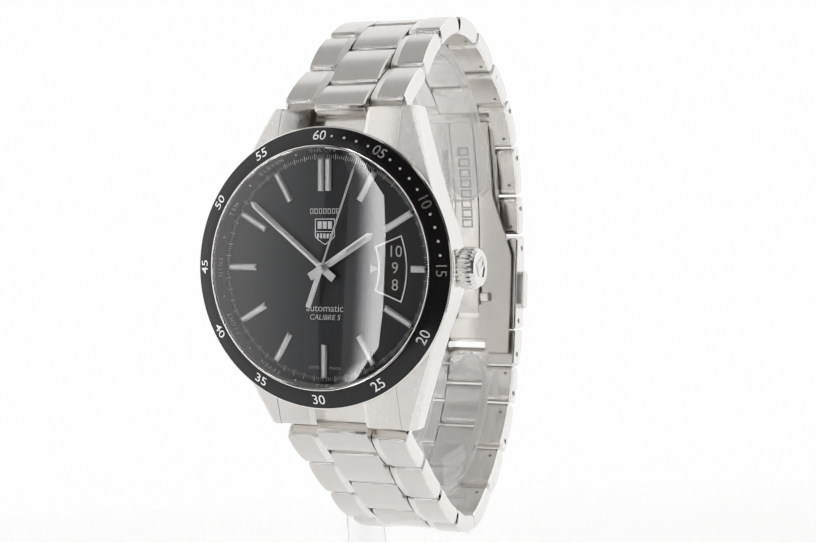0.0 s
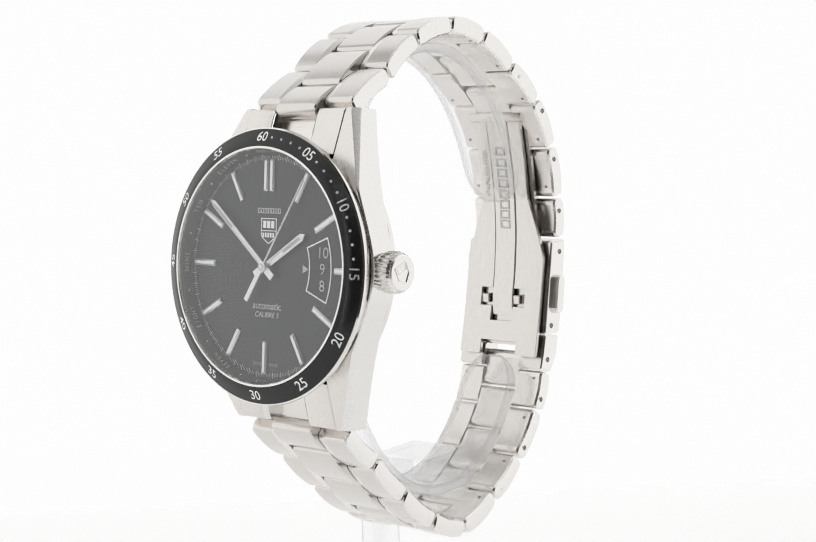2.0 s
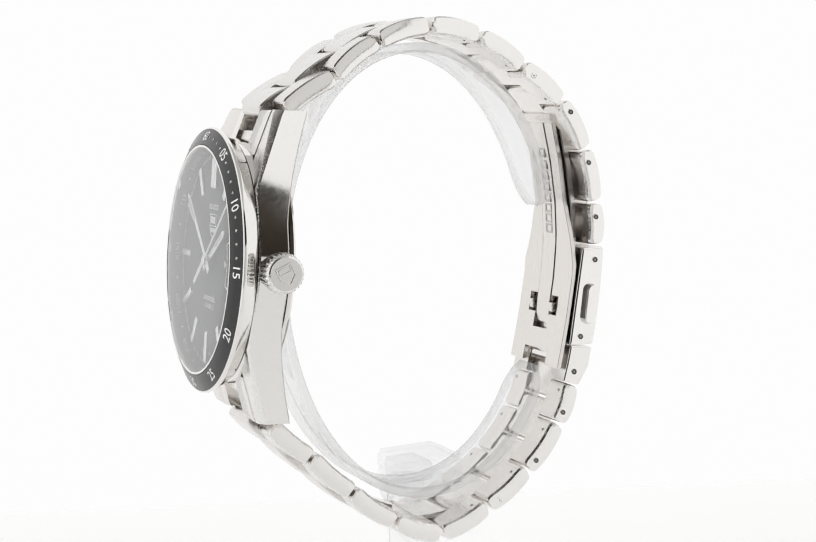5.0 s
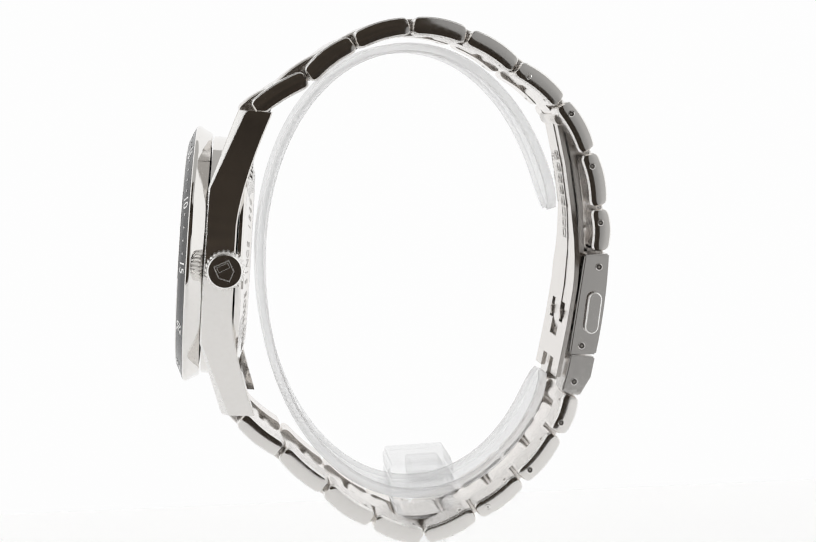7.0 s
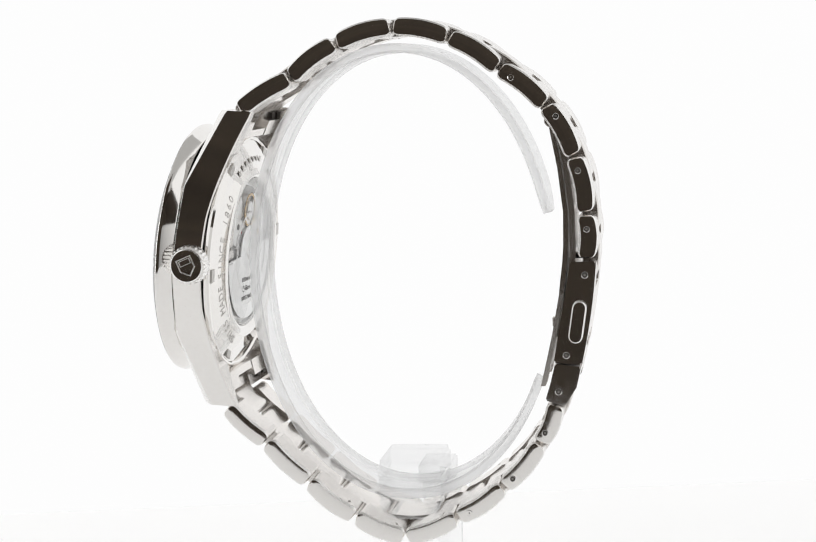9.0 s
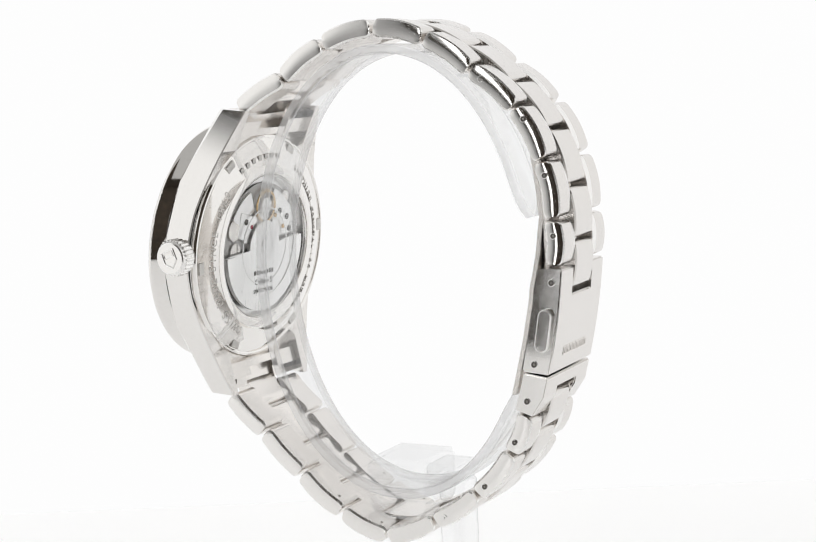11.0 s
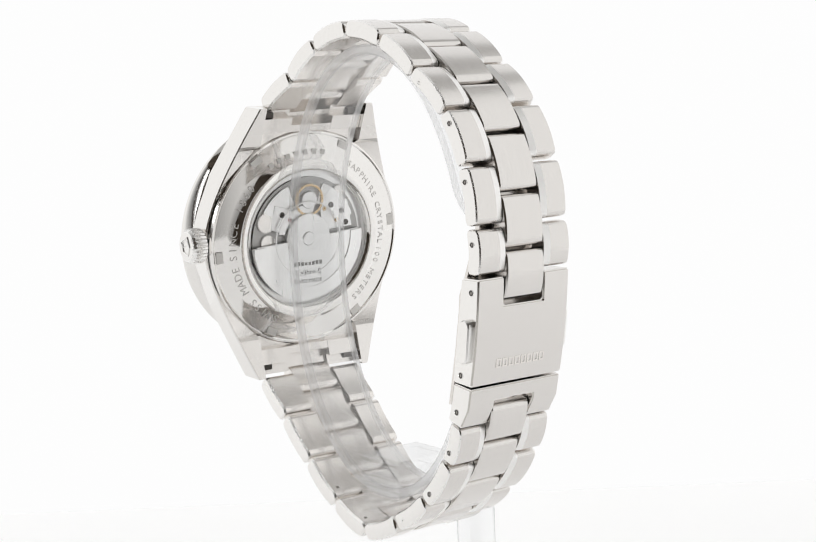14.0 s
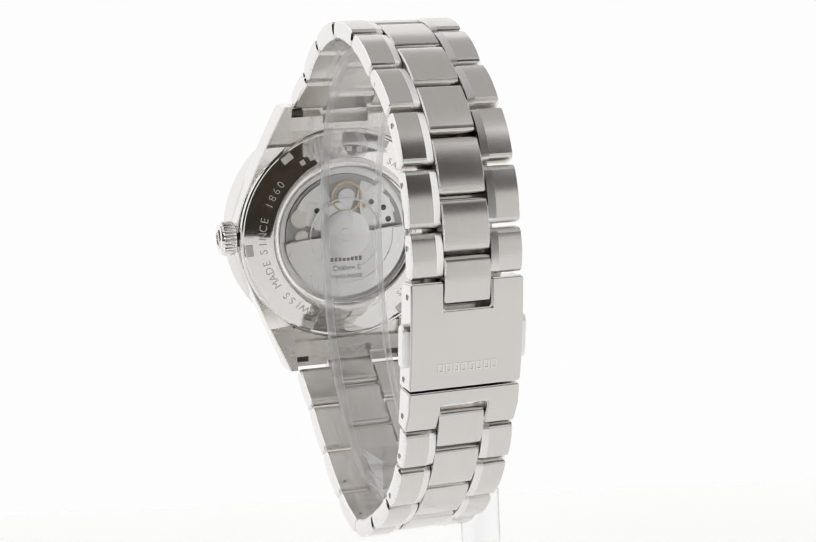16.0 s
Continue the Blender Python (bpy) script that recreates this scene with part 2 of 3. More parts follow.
# ---- the tent ----
def wall(name, corners, mat, label, category="wall"):
    """A flat panel, 6 mm thick behind its face."""
    bm = bmesh.new()
    p = [Vector(c) for c in corners]
    nrm = (p[1] - p[0]).cross(p[2] - p[0]).normalized() * 0.006
    loft(bm, [[tuple(q) for q in p], [tuple(q - nrm) for q in p]])
    bmesh.ops.recalc_face_normals(bm, faces=bm.faces)
    me = bpy.data.meshes.new(name)
    bm.to_mesh(me)
    bm.free()
    me.materials.append(mat)
    return tagged(new(name, me), label, category, kind="structure")


FABRIC = glowing("lit_white_backdrop", (1.0, 1.0, 1.0), BACK_GLOW)
DIFFUSER = glowing("lit_white_diffuser", (1.0, 0.998, 0.99), SIDE_GLOW)
fade_glow(DIFFUSER, -0.42, -0.26, 0.25, SIDE_GLOW)
DIFFUSER_EAST = glowing("evenly_lit_white_diffuser", (1.0, 0.998, 0.99), SIDE_GLOW)
# unseen panel, added with its own glow to whiten the steel's right-hand reflections
SIDE_FILL = glowing("glowing_white_fill_panel", (1.0, 0.99, 0.975), 0.75)
fade_glow(SIDE_FILL, -0.60, -0.45, 0.3, 0.74)
CANOPY = glowing("lit_white_canopy", (1.0, 0.99, 0.97), TOP_GLOW)
CURTAIN = plain("dark_brown_curtain", (0.08, 0.062, 0.046), 0.9, 0.0, 0.6, 14)
LED = glowing("lamp_strip_glow", (1.0, 1.0, 1.0), STRIP_GLOW)
fade_glow(LED, -0.470, -0.449, STRIP_GLOW, 0.25)
TABLE, nt_, s_ = material("glowing_white_table")
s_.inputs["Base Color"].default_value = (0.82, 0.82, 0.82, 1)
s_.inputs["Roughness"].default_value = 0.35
# glow added to the table's own material to bring it near white
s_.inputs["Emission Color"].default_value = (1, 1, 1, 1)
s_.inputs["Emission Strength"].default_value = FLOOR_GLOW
bump(nt_, noise_tex(nt_, coords(nt_, (1, 1, 1)), 300, 3), 0.05, 0.0001, s_)

wall("floor", [(-0.3, -0.235, 0), (0.3, -0.235, 0), (0.3, 0.12, 0), (-0.3, 0.12, 0)], TABLE, "white acrylic table top with added glow", "floor")
sweep = [(0.122, -0.001)] + [(0.122 + 0.40 * math.sin(a), 0.40 - 0.401 * math.cos(a)) for a in [radians(5 * k) for k in range(1, 19)]] + [(0.522, 0.8)]
bm = bmesh.new()
loft(bm, [[(x, y, z) for y, z in sweep] + [(x, y + 0.006, z - 0.006) for y, z in sweep[::-1]] for x in (-0.6, 0.6)])
bmesh.ops.recalc_face_normals(bm, faces=bm.faces)
me = bpy.data.meshes.new("backdrop")
bm.to_mesh(me)
bm.free()
me.materials.append(FABRIC)
tagged(new("backdrop", me), "evenly lit plain white curved backdrop", "backdrop", kind="structure")
for side, nm in ((-1, "wall_west"), (1, "wall_east")):
    wall(nm, [(side * 0.5, 0.56, -0.3), (side * 0.5, -0.42, -0.3), (side * 0.5, -0.42, 0.8), (side * 0.5, 0.56, 0.8)][::side], DIFFUSER if side < 0 else DIFFUSER_EAST, "lit white diffuser side of the tent")
    wall("curtain", [(side * 0.56, -0.5, -0.3), (side * 0.56, -0.8, -0.3), (side * 0.56, -0.8, 0.8), (side * 0.56, -0.5, 0.8)][::side], CURTAIN, "dark brown curtain beside the camera")
wall("wall_east", [(0.496, -0.424, -0.3), (0.20, -0.60, -0.3), (0.20, -0.60, 0.25), (0.496, -0.424, 0.25)], SIDE_FILL, "unseen glowing white panel added beside the camera")
bm = prism([(-0.461, -0.479), (-0.492, -0.448), (-0.487, -0.443), (-0.456, -0.474)], -0.3, 0.75)
bmesh.ops.recalc_face_normals(bm, faces=bm.faces)
me = bpy.data.meshes.new("lamp_strip")
bm.to_mesh(me)
bm.free()
me.materials.append(LED)
tagged(new("lamp_strip", me), "upright white lamp strip at the tent's front edge", "lamp strip", kind="structure")
wall("ceiling", [(-0.6, 0.56, 0.8), (0.6, 0.56, 0.8), (0.6, -0.25, 0.8), (-0.6, -0.25, 0.8)], CANOPY, "lit white canopy of the light tent", "ceiling")
wall("ground", [(-0.6, -0.8, -0.3), (0.6, -0.8, -0.3), (0.6, 0.0, -0.3), (-0.6, 0.0, -0.3)], CURTAIN, "dark brown cloth below the camera", "ground")
wall("wall_south", [(0.6, -0.8, -0.3), (-0.6, -0.8, -0.3), (-0.6, -0.8, 0.81), (0.6, -0.8, 0.81)], CURTAIN, "dark brown curtain behind the camera", "curtain")
# unseen glowing panel, added so the lug facets reflect something bright
wall("ceiling", [(0.12, -0.253, 0.8), (0.6, -0.253, 0.8), (0.6, -0.6, 0.8), (0.12, -0.6, 0.8)], CANOPY, "unseen glowing panel added above the white side panel", "ceiling")
wall("ceiling", [(0.12, -0.603, 0.8), (0.6, -0.603, 0.8), (0.6, -0.8, 0.8), (0.12, -0.8, 0.8)], CURTAIN, "dark brown curtain above the camera", "ceiling")
wall("ceiling", [(-0.6, -0.253, 0.8), (0.117, -0.253, 0.8), (0.117, -0.8, 0.8), (-0.6, -0.8, 0.8)], CURTAIN, "dark brown curtain above the camera", "ceiling")

# ---- the watch ----
watch = tagged(new("wristwatch"), "steel wristwatch with black dial and link bracelet on a clear stand", "wristwatch")
stand = tagged(new("watch_stand"), "clear acrylic c-shaped display cuff on a short rod", "display stand")

CASE = Matrix(((-0.03127, 0.11281, -0.99312, -35.37), (-0.99951, -0.00353, 0.03107, -0.05), (0, 0.99361, 0.11287, 76.35), (0, 0, 0, 1)))
REAR = CASE @ Matrix.Rotation(math.pi, 4, "Y")


# -- case, in its own space: x to three o'clock, y to twelve, z out of the dial --
def half_width(v):
    return 20.1 - 0.415 * (math.sqrt(v * v + 16.0) - 4.0)


def front(v):
    return -3.0 - 3.9 * max(0.0, (abs(v) - 12.0) / 12.0)


def rear(v):
    return -7.7 - 4.5 * max(0.0, (abs(v) - 6.5) / 17.5) ** 1.5


def case_flank(side):
    bm = bmesh.new()
    rings = []
    for v in spread(-24.0, 24.0, 64):
        h, f, r = half_width(v), front(v), rear(v)
        c = max(0.0, (abs(v) - 11.0) / 13.0)
        tip = max(0.0, abs(v) - 23.7)
        f, r = f - tip * 0.4, r + tip * 0.3
        inner = max(r, -8.3) if math.hypot(10.15, v) < 19.5 else r
        sec = [(10.15, inner), (10.15, f), (h - 0.2 - 0.35 * c, f), (h - 0.05 + 0.42 * c, f - 0.15 - 0.85 * c), (h + 0.45 * c, f - 0.25 - 0.95 * c), (h - 0.05 - 0.1 * c, r + 0.2), (h - 0.25 - 0.1 * c, r)]
        rings.append([(side * u, v, w) for u, w in sec])
    loft(bm, rings, [0, 1, 2, 2, 0, 1, 1], flip=side < 0)
    bmesh.ops.recalc_face_normals(bm, faces=bm.faces)
    return bm


case = part("case_body", lathe([(0, -7.9), (19.0, -7.9), (19.3, -7.6), (19.3, -3.2), (0, -3.2)], 128), POLISHED, watch, "polished steel middle case", CASE)
for side in (1, -1):
    part("lug_flank", case_flank(side), [POLISHED, BRUSHED_CASE, EDGE], case, "polished case flank with faceted lugs", None, 20)


def link_rear(v):
    """The underside of an end link, clear of the case back's rim."""
    return -8.45 if v < 19.35 else rear(v) + (0.9 if v < 22.0 else 2.3)


def end_link(end):
    """The solid piece between two lugs, with a gap for the first middle link."""
    bm = bmesh.new()
    for side in (-1, 1):
        rings = []
        for v in (17.0, 18.0, 19.3, 19.4, 20.0, 21.0, 21.9, 22.05, 23.0, 23.5, 23.9):
            f, r = front(v) + 0.12, link_rear(v)
            f -= 0.35 * max(0, v - 23.5)
            sec = [(4.15, r), (4.15, f - 0.5), (4.95, f), (10.0, f), (10.1, f - 0.15), (10.1, f - 1.2), (10.1, f - 1.5), (10.1, r)]
            rings.append([(side * u, end * v, w) for u, w in sec])
        loft(bm, rings, [1, 1, 0, 0, 0, 0, 2, 2], cap_mat=2)
    rings = [[(-4.2, end * v, link_rear(v) + 0.1), (4.2, end * v, link_rear(v) + 0.1), (4.2, end * v, front(v) - 0.9), (-4.2, end * v, front(v) - 0.9)] for v in (17.0, 19.3, 19.4, 20.6)]
    loft(bm, rings, [2] * 4, cap_mat=2)
    rings = [[(-4.2, end * v, rear(v) + 2.9), (4.2, end * v, rear(v) + 2.9), (4.2, end * v, rear(v) + 3.3), (-4.2, end * v, rear(v) + 3.3)] for v in (20.55, 22.0, 23.4)]
    loft(bm, rings, [2] * 4, cap_mat=2)
    bmesh.ops.recalc_face_normals(bm, faces=bm.faces)
    return bm


for end in (1, -1):
    piece = part("end_link", end_link(end), [BRUSHED_CASE, POLISHED, SATIN], watch, "brushed end link between the lugs", CASE)
    for side in (-1, 1):
        # no slot is cut: a near-black block stands for the shade inside it
        part("slot_shade_block", slab(side * 8.6 - 0.95, side * 8.6 + 0.95, end * 22.55 - 0.5, end * 22.55 + 0.5, rear(22.5) + 1.7, rear(22.5) + 2.5), DARK_STEEL, piece, "dark block painting the shade of a spring bar slot", None, 0)

# -- bezel --
bezel = part("bezel", lathe([(19.2, -2.95), (19.6, -2.9), (19.75, -2.75), (20.4, -1.5), (20.7, -1.1), (20.8, -0.85), (20.75, -0.5), (20.55, -0.35), (18.0, -0.4), (18.0, -2.7)], 160, closed=True),
             POLISHED, watch, "black bezel ring with white minute numerals", CASE)
part("bezel_insert", lathe([(20.54, -0.36), (20.52, -0.3), (19.4, 0.2), (18.2, 0.78), (18.0, 0.80), (17.95, -0.5)], 160), BEZEL_BLACK, bezel, "glossy black bezel insert")


def on_bezel(clock, inward=False):
    tilt = Matrix.Rotation(math.atan2(0.56, 1.2) * (1 if inward else -1), 4, "X")
    return ring_place(19.3, clock, 0.265, inward) @ tilt


for k in range(12):
    minute = 60 if k == 0 else k * 5
    part("numeral", lettering("%02d" % minute, 2.2, 0.02, bold=0.012), NUMERAL, bezel, "white numeral", on_bezel(k * 30, 4 <= k <= 8), 0)
for k in range(1, 15):
    if k % 5:
        part("minute_dot", prism(disc_poly(0.21, 12), 0, 0.03), PRINT, bezel, "", on_bezel(k * 6), 0)

# -- crystal --
dome = [(0.0, 1.34), (4, 1.32), (8, 1.26), (12, 1.15), (15, 1.03), (17, 0.92), (17.6, 0.82), (17.85, 0.55), (17.9, -0.4)]
crystal = part("crystal", lathe(dome, 128), GLASS, watch, "clear domed crystal", CASE)
crystal.visible_shadow = False
part("crystal_rim", lathe([(17.93, 0.86), (17.75, 0.92), (17.6, 0.88), (17.45, 0.6), (17.5, 0.3), (17.93, 0.3)], 128, closed=True), POLISHED, watch, "thin bright rim round the crystal", CASE)

# -- dial --
DZ = -1.6
dial = part("dial", lathe([(0, DZ), (16.85, DZ), (16.85, DZ - 0.4), (0, DZ - 0.4)], 128), DIAL_BLACK, watch, "black dial with steel batons", CASE)
part("flange", lathe([(16.8, DZ + 0.02), (17.9, 0.2), (17.95, -0.6), (17.2, DZ)], 128), FLANGE, dial, "black inner flange")


def baton(length, width, height=0.45):
    """A faceted bar along y."""
    bm = bmesh.new()
    h, l = width / 2, length / 2
    loft(bm, [[(-h, y, 0), (h, y, 0), (h, y, height * 0.55), (h * 0.5, y, hh), (-h * 0.5, y, hh), (-h, y, height * 0.55)] for y, hh in ((-l, height * 0.7), (-l + 0.25, height), (l - 0.25, height), (l, height * 0.7))])
    bmesh.ops.recalc_face_normals(bm, faces=bm.faces)
    return bm


for k in range(12):
    if k == 0:
        for dx in (-0.62, 0.62):
            part("baton_index", baton(4.8, 0.95), INDEX_METAL, dial, "", Matrix.Translation((dx, 13.7, DZ)), 20)
    elif k == 3:
        part("baton_index", baton(2.3, 0.95), INDEX_METAL, dial, "short baton beside the date", ring_place(15.1, 90, DZ), 20)
    else:
        part("baton_index", baton(4.8 if k != 6 else 4.9, 0.95), INDEX_METAL, dial, "", ring_place(13.75, k * 30, DZ), 20)

bm = bmesh.new()
for k in range(300):
    if k % 25 == 0:
        continue
    clock = k * 1.2
    long = k % 5 == 0
    t = slab(-0.035 if not long else -0.06, 0.035 if not long else 0.06, 0, 0.5 if not long else 0.85, 0, 0.015)
    merge(bm, move(t, ring_place(15.95 if long else 16.1, clock, DZ + 0.005)))
tagged(part("minute_track", bm, PRINT, dial, "fine white printed minute track", None, 0), kind="stuff")

for k, word in enumerate(("TWELVE", "ONE", "TWO", "THREE", "FOUR", "FIVE", "SIX", "SEVEN", "EIGHT", "NINE", "TEN", "ELEVEN")):
    part("hour_word", ring_lettering(word, 1.0, 17.22, k * 30, 2.6, -0.77, 0.01, None, 1.02), FAINT_PRINT, dial, "grey printed hour word", None, 0)
    part("flange_dot", prism(disc_poly(0.14, 10), 0, 0.02), PRINT, dial, "", ring_place(17.2, k * 30 + 15, -0.82) @ Matrix.Rotation(1.02, 4, "X"), 0)

# maker's mark as plain shapes
bm = bmesh.new()
for k in range(7):
    x = -2.45 + k * 0.72
    merge(bm, outline([(x, 7.95), (x + 0.54, 7.95), (x + 0.54, 8.75), (x, 8.75)], 0.13, DZ, DZ + 0.03))
part("name_bars", bm, PRINT, dial, "row of plain white printed bars", None, 0)
SHIELD = [(-1.65, 7.25), (1.65, 7.25), (1.65, 4.6), (1.2, 4.15), (0, 3.35), (-1.2, 4.15), (-1.65, 4.6)]


bm = outline(SHIELD, 0.14, DZ, DZ + 0.06)
merge(bm, slab(-1.5, 1.5, 5.3, 5.42, DZ, DZ + 0.06))
for k in range(3):
    merge(bm, slab(-1.2 + k * 0.85, -1.2 + k * 0.85 + 0.65, 5.75, 6.85, DZ, DZ + 0.06))
for k in range(5):
    merge(bm, slab(-1.3 + k * 0.53, -1.3 + k * 0.53 + 0.34, 4.35, 5.05, DZ, DZ + 0.06))
part("shield_mark", bm, INDEX_METAL, dial, "raised shield outline with plain bars", None, 0)
part("dial_word", lettering("automatic", 1.55, 0.015, None, Matrix.Translation((0, -5.95, DZ + 0.01))), PRINT, dial, "white printed word", None, 0)
part("dial_word", lettering("CALIBRE 5", 1.12, 0.015, None, Matrix.Translation((0, -7.3, DZ + 0.01)), 0.2), PRINT, dial, "white printed words", None, 0)
bm = lettering("SWISS", 0.68, 0.01, None, Matrix.Translation((-1.75, -14.75, DZ + 0.01)))
lettering("MADE", 0.68, 0.01, bm, Matrix.Translation((1.75, -14.75, DZ + 0.01)))
part("dial_word", bm, FAINT_PRINT, dial, "small grey printed words", None, 0)

# date opening
date = part("date_window", prism(sector(9.0, 13.0, -20, 20), DZ, DZ + 0.012), DATE_BLACK, dial, "black date opening in a white frame", None, 0)
part("date_frame", outline(sector(8.75, 13.3, -21.5, 21.5, 16), 0.2, DZ, DZ + 0.12), INDEX_METAL, date, "thin steel frame", None, 0)
for dy, num in ((2.45, "10"), (0.05, "9"), (-2.4, "8")):
    part("date_numeral", lettering(num, 2.35, 0.01, None, Matrix.Translation((11.35, dy, DZ + 0.03))), LUME, date, "pale grey numeral", None, 0)
part("date_pointer", prism([(7.45, 0.62), (8.65, 0.0), (7.45, -0.62)], DZ, DZ + 0.15), LUME, dial, "white triangle beside the date", None, 0)


# -- pointers --
def hand(name, tip, width, tail, tail_width, z, label):
    """A faceted hand from the hub to its tip, with a short broad tail."""
    length, clock = math.hypot(*tip), math.degrees(math.atan2(tip[0], tip[1]))
    h = width / 2
    bm = bmesh.new()
    rings = []
    for y, k in ((-0.2, 0.75), (1.5, 0.9), (length - 1.0, 1.0), (length - 0.75, 0.95), (length, 0.06)):
        rings.append([(-h * k, y, 0), (0, y, -0.02), (h * k, y, 0), (h * k, y, 0.1), (0, y, 0.1 + 0.16 * k), (-h * k, y, 0.1)])
    loft(bm, rings)
    bmesh.ops.recalc_face_normals(bm, faces=bm.faces)
    if tail:
        merge(bm, slab(-tail_width / 2, tail_width / 2, -tail, 0.1, 0.0, 0.2, None, 0.05))
    ob = part(name, bm, INDEX_METAL, dial, label, ring_place(0, clock, z), 20)
    return ob, length


hh, l_ = hand("hour_hand", (8.15, 5.1), 1.15, 2.6, 1.25, DZ + 0.55, "steel hour hand")
part("lume_strip", slab(-0.22, 0.22, 4.6, l_ - 1.2, 0.22, 0.29), LUME, hh)
mh, l_ = hand("minute_hand", (-12.0, 9.75), 0.95, 2.5, 1.2, DZ + 0.85, "long steel minute hand")
part("lume_strip", slab(-0.17, 0.17, 9.0, l_ - 1.2, 0.22, 0.29), LUME, mh)
second_hand, l_ = hand("second_hand", (5.4, 14.9), 0.34, 6.2, 0.85, DZ + 1.2, "thin steel second hand with broad tail")
part("hub_cap", lathe([(0, DZ + 1.6), (0.35, DZ + 1.58), (0.5, DZ + 1.45), (0.75, DZ + 1.4), (0.8, DZ)], 32), INDEX_METAL, dial, "round hub cap", None)

# -- crown --
def crown_body():
    bm = bmesh.new()
    n = 26
    rings = []
    for x, r, depth in ((0, 2.6, 0.0), (0.15, 2.95, 0.1), (0.4, 3.08, 0.22), (1.95, 3.08, 0.22), (2.25, 2.98, 0.14), (2.42, 2.76, 0.0), (2.75, 2.64, 0.0), (2.9, 2.45, 0.0)):
        ring = []
        for k in range(n * 6):
            a = 2 * math.pi * k / (n * 6)
            rr = r - depth * (1 if k % 6 in (0, 1) else 0.4 if k % 6 in (2, 5) else 0)
            ring.append((x, rr * math.cos(a), rr * math.sin(a)))
        rings.append(ring)
    loft(bm, rings)
    bmesh.ops.recalc_face_normals(bm, faces=bm.faces)
    for f in bm.faces:
        f.material_index = 1 if abs(f.normal.x) > 0.8 else 0
    return bm


CROWN_AT = CASE @ Matrix.Translation((19.9, 0.15, -6.3))
crown = part("crown", crown_body(), [EDGE, POLISHED], watch, "ribbed steel crown with shield mark", CROWN_AT, 30)
part("crown_stem", lathe([(0, -2.5), (1.9, -2.5), (1.9, 0.3), (0, 0.3)], 32), DARK_STEEL, crown, "", Matrix.Rotation(math.pi / 2, 4, "Y"))
TO_FACE = Matrix.Translation((2.9, 0, 0)) @ Matrix(((0, 0, 1, 0), (1, 0, 0, 0), (0, 1, 0, 0), (0, 0, 0, 1))) @ Matrix.Rotation(radians(-62), 4, "Z")
bm = outline([(-1.3, 1.35), (1.3, 1.35), (1.3, -0.6), (0, -1.75), (-1.3, -0.6)], 0.16, 0, 0.14)
merge(bm, outline([(-0.95, 1.05), (0.95, 1.05), (0.95, 0.15), (-0.95, 0.15)], 0.1, 0, 0.1))
part("crown_mark", bm, CHAMFER, crown, "raised plain shield outline", TO_FACE, 0)

# -- case back, in its own space: z out of the back --
back = part("case_back", lathe([(19.3, 8.0), (19.45, 8.5), (19.2, 8.85), (18.9, 8.9), (18.75, 8.8), (18.65, 8.72), (18.45, 8.79), (16.5, 9.30), (14.45, 9.84), (14.35, 9.94), (14.15, 10.02), (13.2, 10.1), (12.95, 10.04), (12.6, 9.85), (12.4, 9.6), (12.4, 8.9)], 128),
            POLISHED, watch, "polished engraved case back with a window", REAR)
back_glass = part("back_crystal", lathe([(0, 10.15), (11.5, 10.1), (12.1, 10.0), (12.3, 9.8), (12.3, 9.5)], 96), BACK_GLASS, watch, "clear case back window", REAR)
back_glass.visible_shadow = False
for k in range(6):
    part("key_notch", slab(-1.05, 1.05, 17.2, 18.5, 8.6, 9.16, None, 0.05), ENGRAVED, back, "square notch for a case key", ring_place(0, k * 60 + 24, 0.0))
for word, size, clock, step in (("SWISS MADE", 1.95, 230, 5.3), ("SINCE 1860", 1.95, 286, 5.3), ("SAPPHIRE", 1.65, 48, 4.3), ("CRYSTAL", 1.65, 84, 4.3), ("100 METERS", 1.65, 121, 4.2)):
    part("engraving", ring_lettering(word, size, 15.4, clock, step, 9.61, 0.02, None, -0.257), ENGRAVED, back, "engraved words", None, 0)
part("engraving_bars", ring_bars(15.5, 350, 6.6, 7, 0.9, 1.4, 9.60), ENGRAVED, back, "row of plain engraved bars", None, 0)

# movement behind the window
# base plate and its rim step are darkened by colour, as shade
movement = part("movement", lathe([(0, 8.55), (11.0, 8.55), (11.05, 8.2), (12.4, 8.2), (12.4, 9.3), (12.2, 9.35)], 96, [2, 1, 0, 0, 0]), [PLATE, DARK_STEEL, GAP_SHADE_STEEL], watch, "steel movement with half-round winding rotor", REAR)
rotor = part("winding_rotor", prism(sector(2.6, 10.6, 184, 366, 40), 9.15, 9.45, None, 0.08), ROTOR, movement, "half-round steel rotor", None)
part("rotor_weight", prism(sector(8.9, 11.3, 185, 365, 40), 8.9, 9.6, None, 0.1), ROTOR, movement, "heavy outer rim of the rotor", None)
part("rotor_disc", lathe([(2.4, 9.5), (4.3, 9.5), (4.45, 9.45), (4.5, 9.3)], 64), ROTOR, movement, "raised round middle of the rotor", None)
part("rotor_rib", lathe([(6.5, 9.45), (6.55, 9.53), (6.75, 9.53), (6.8, 9.45)], 80), PLATE, movement, "thin raised ring on the movement", None)
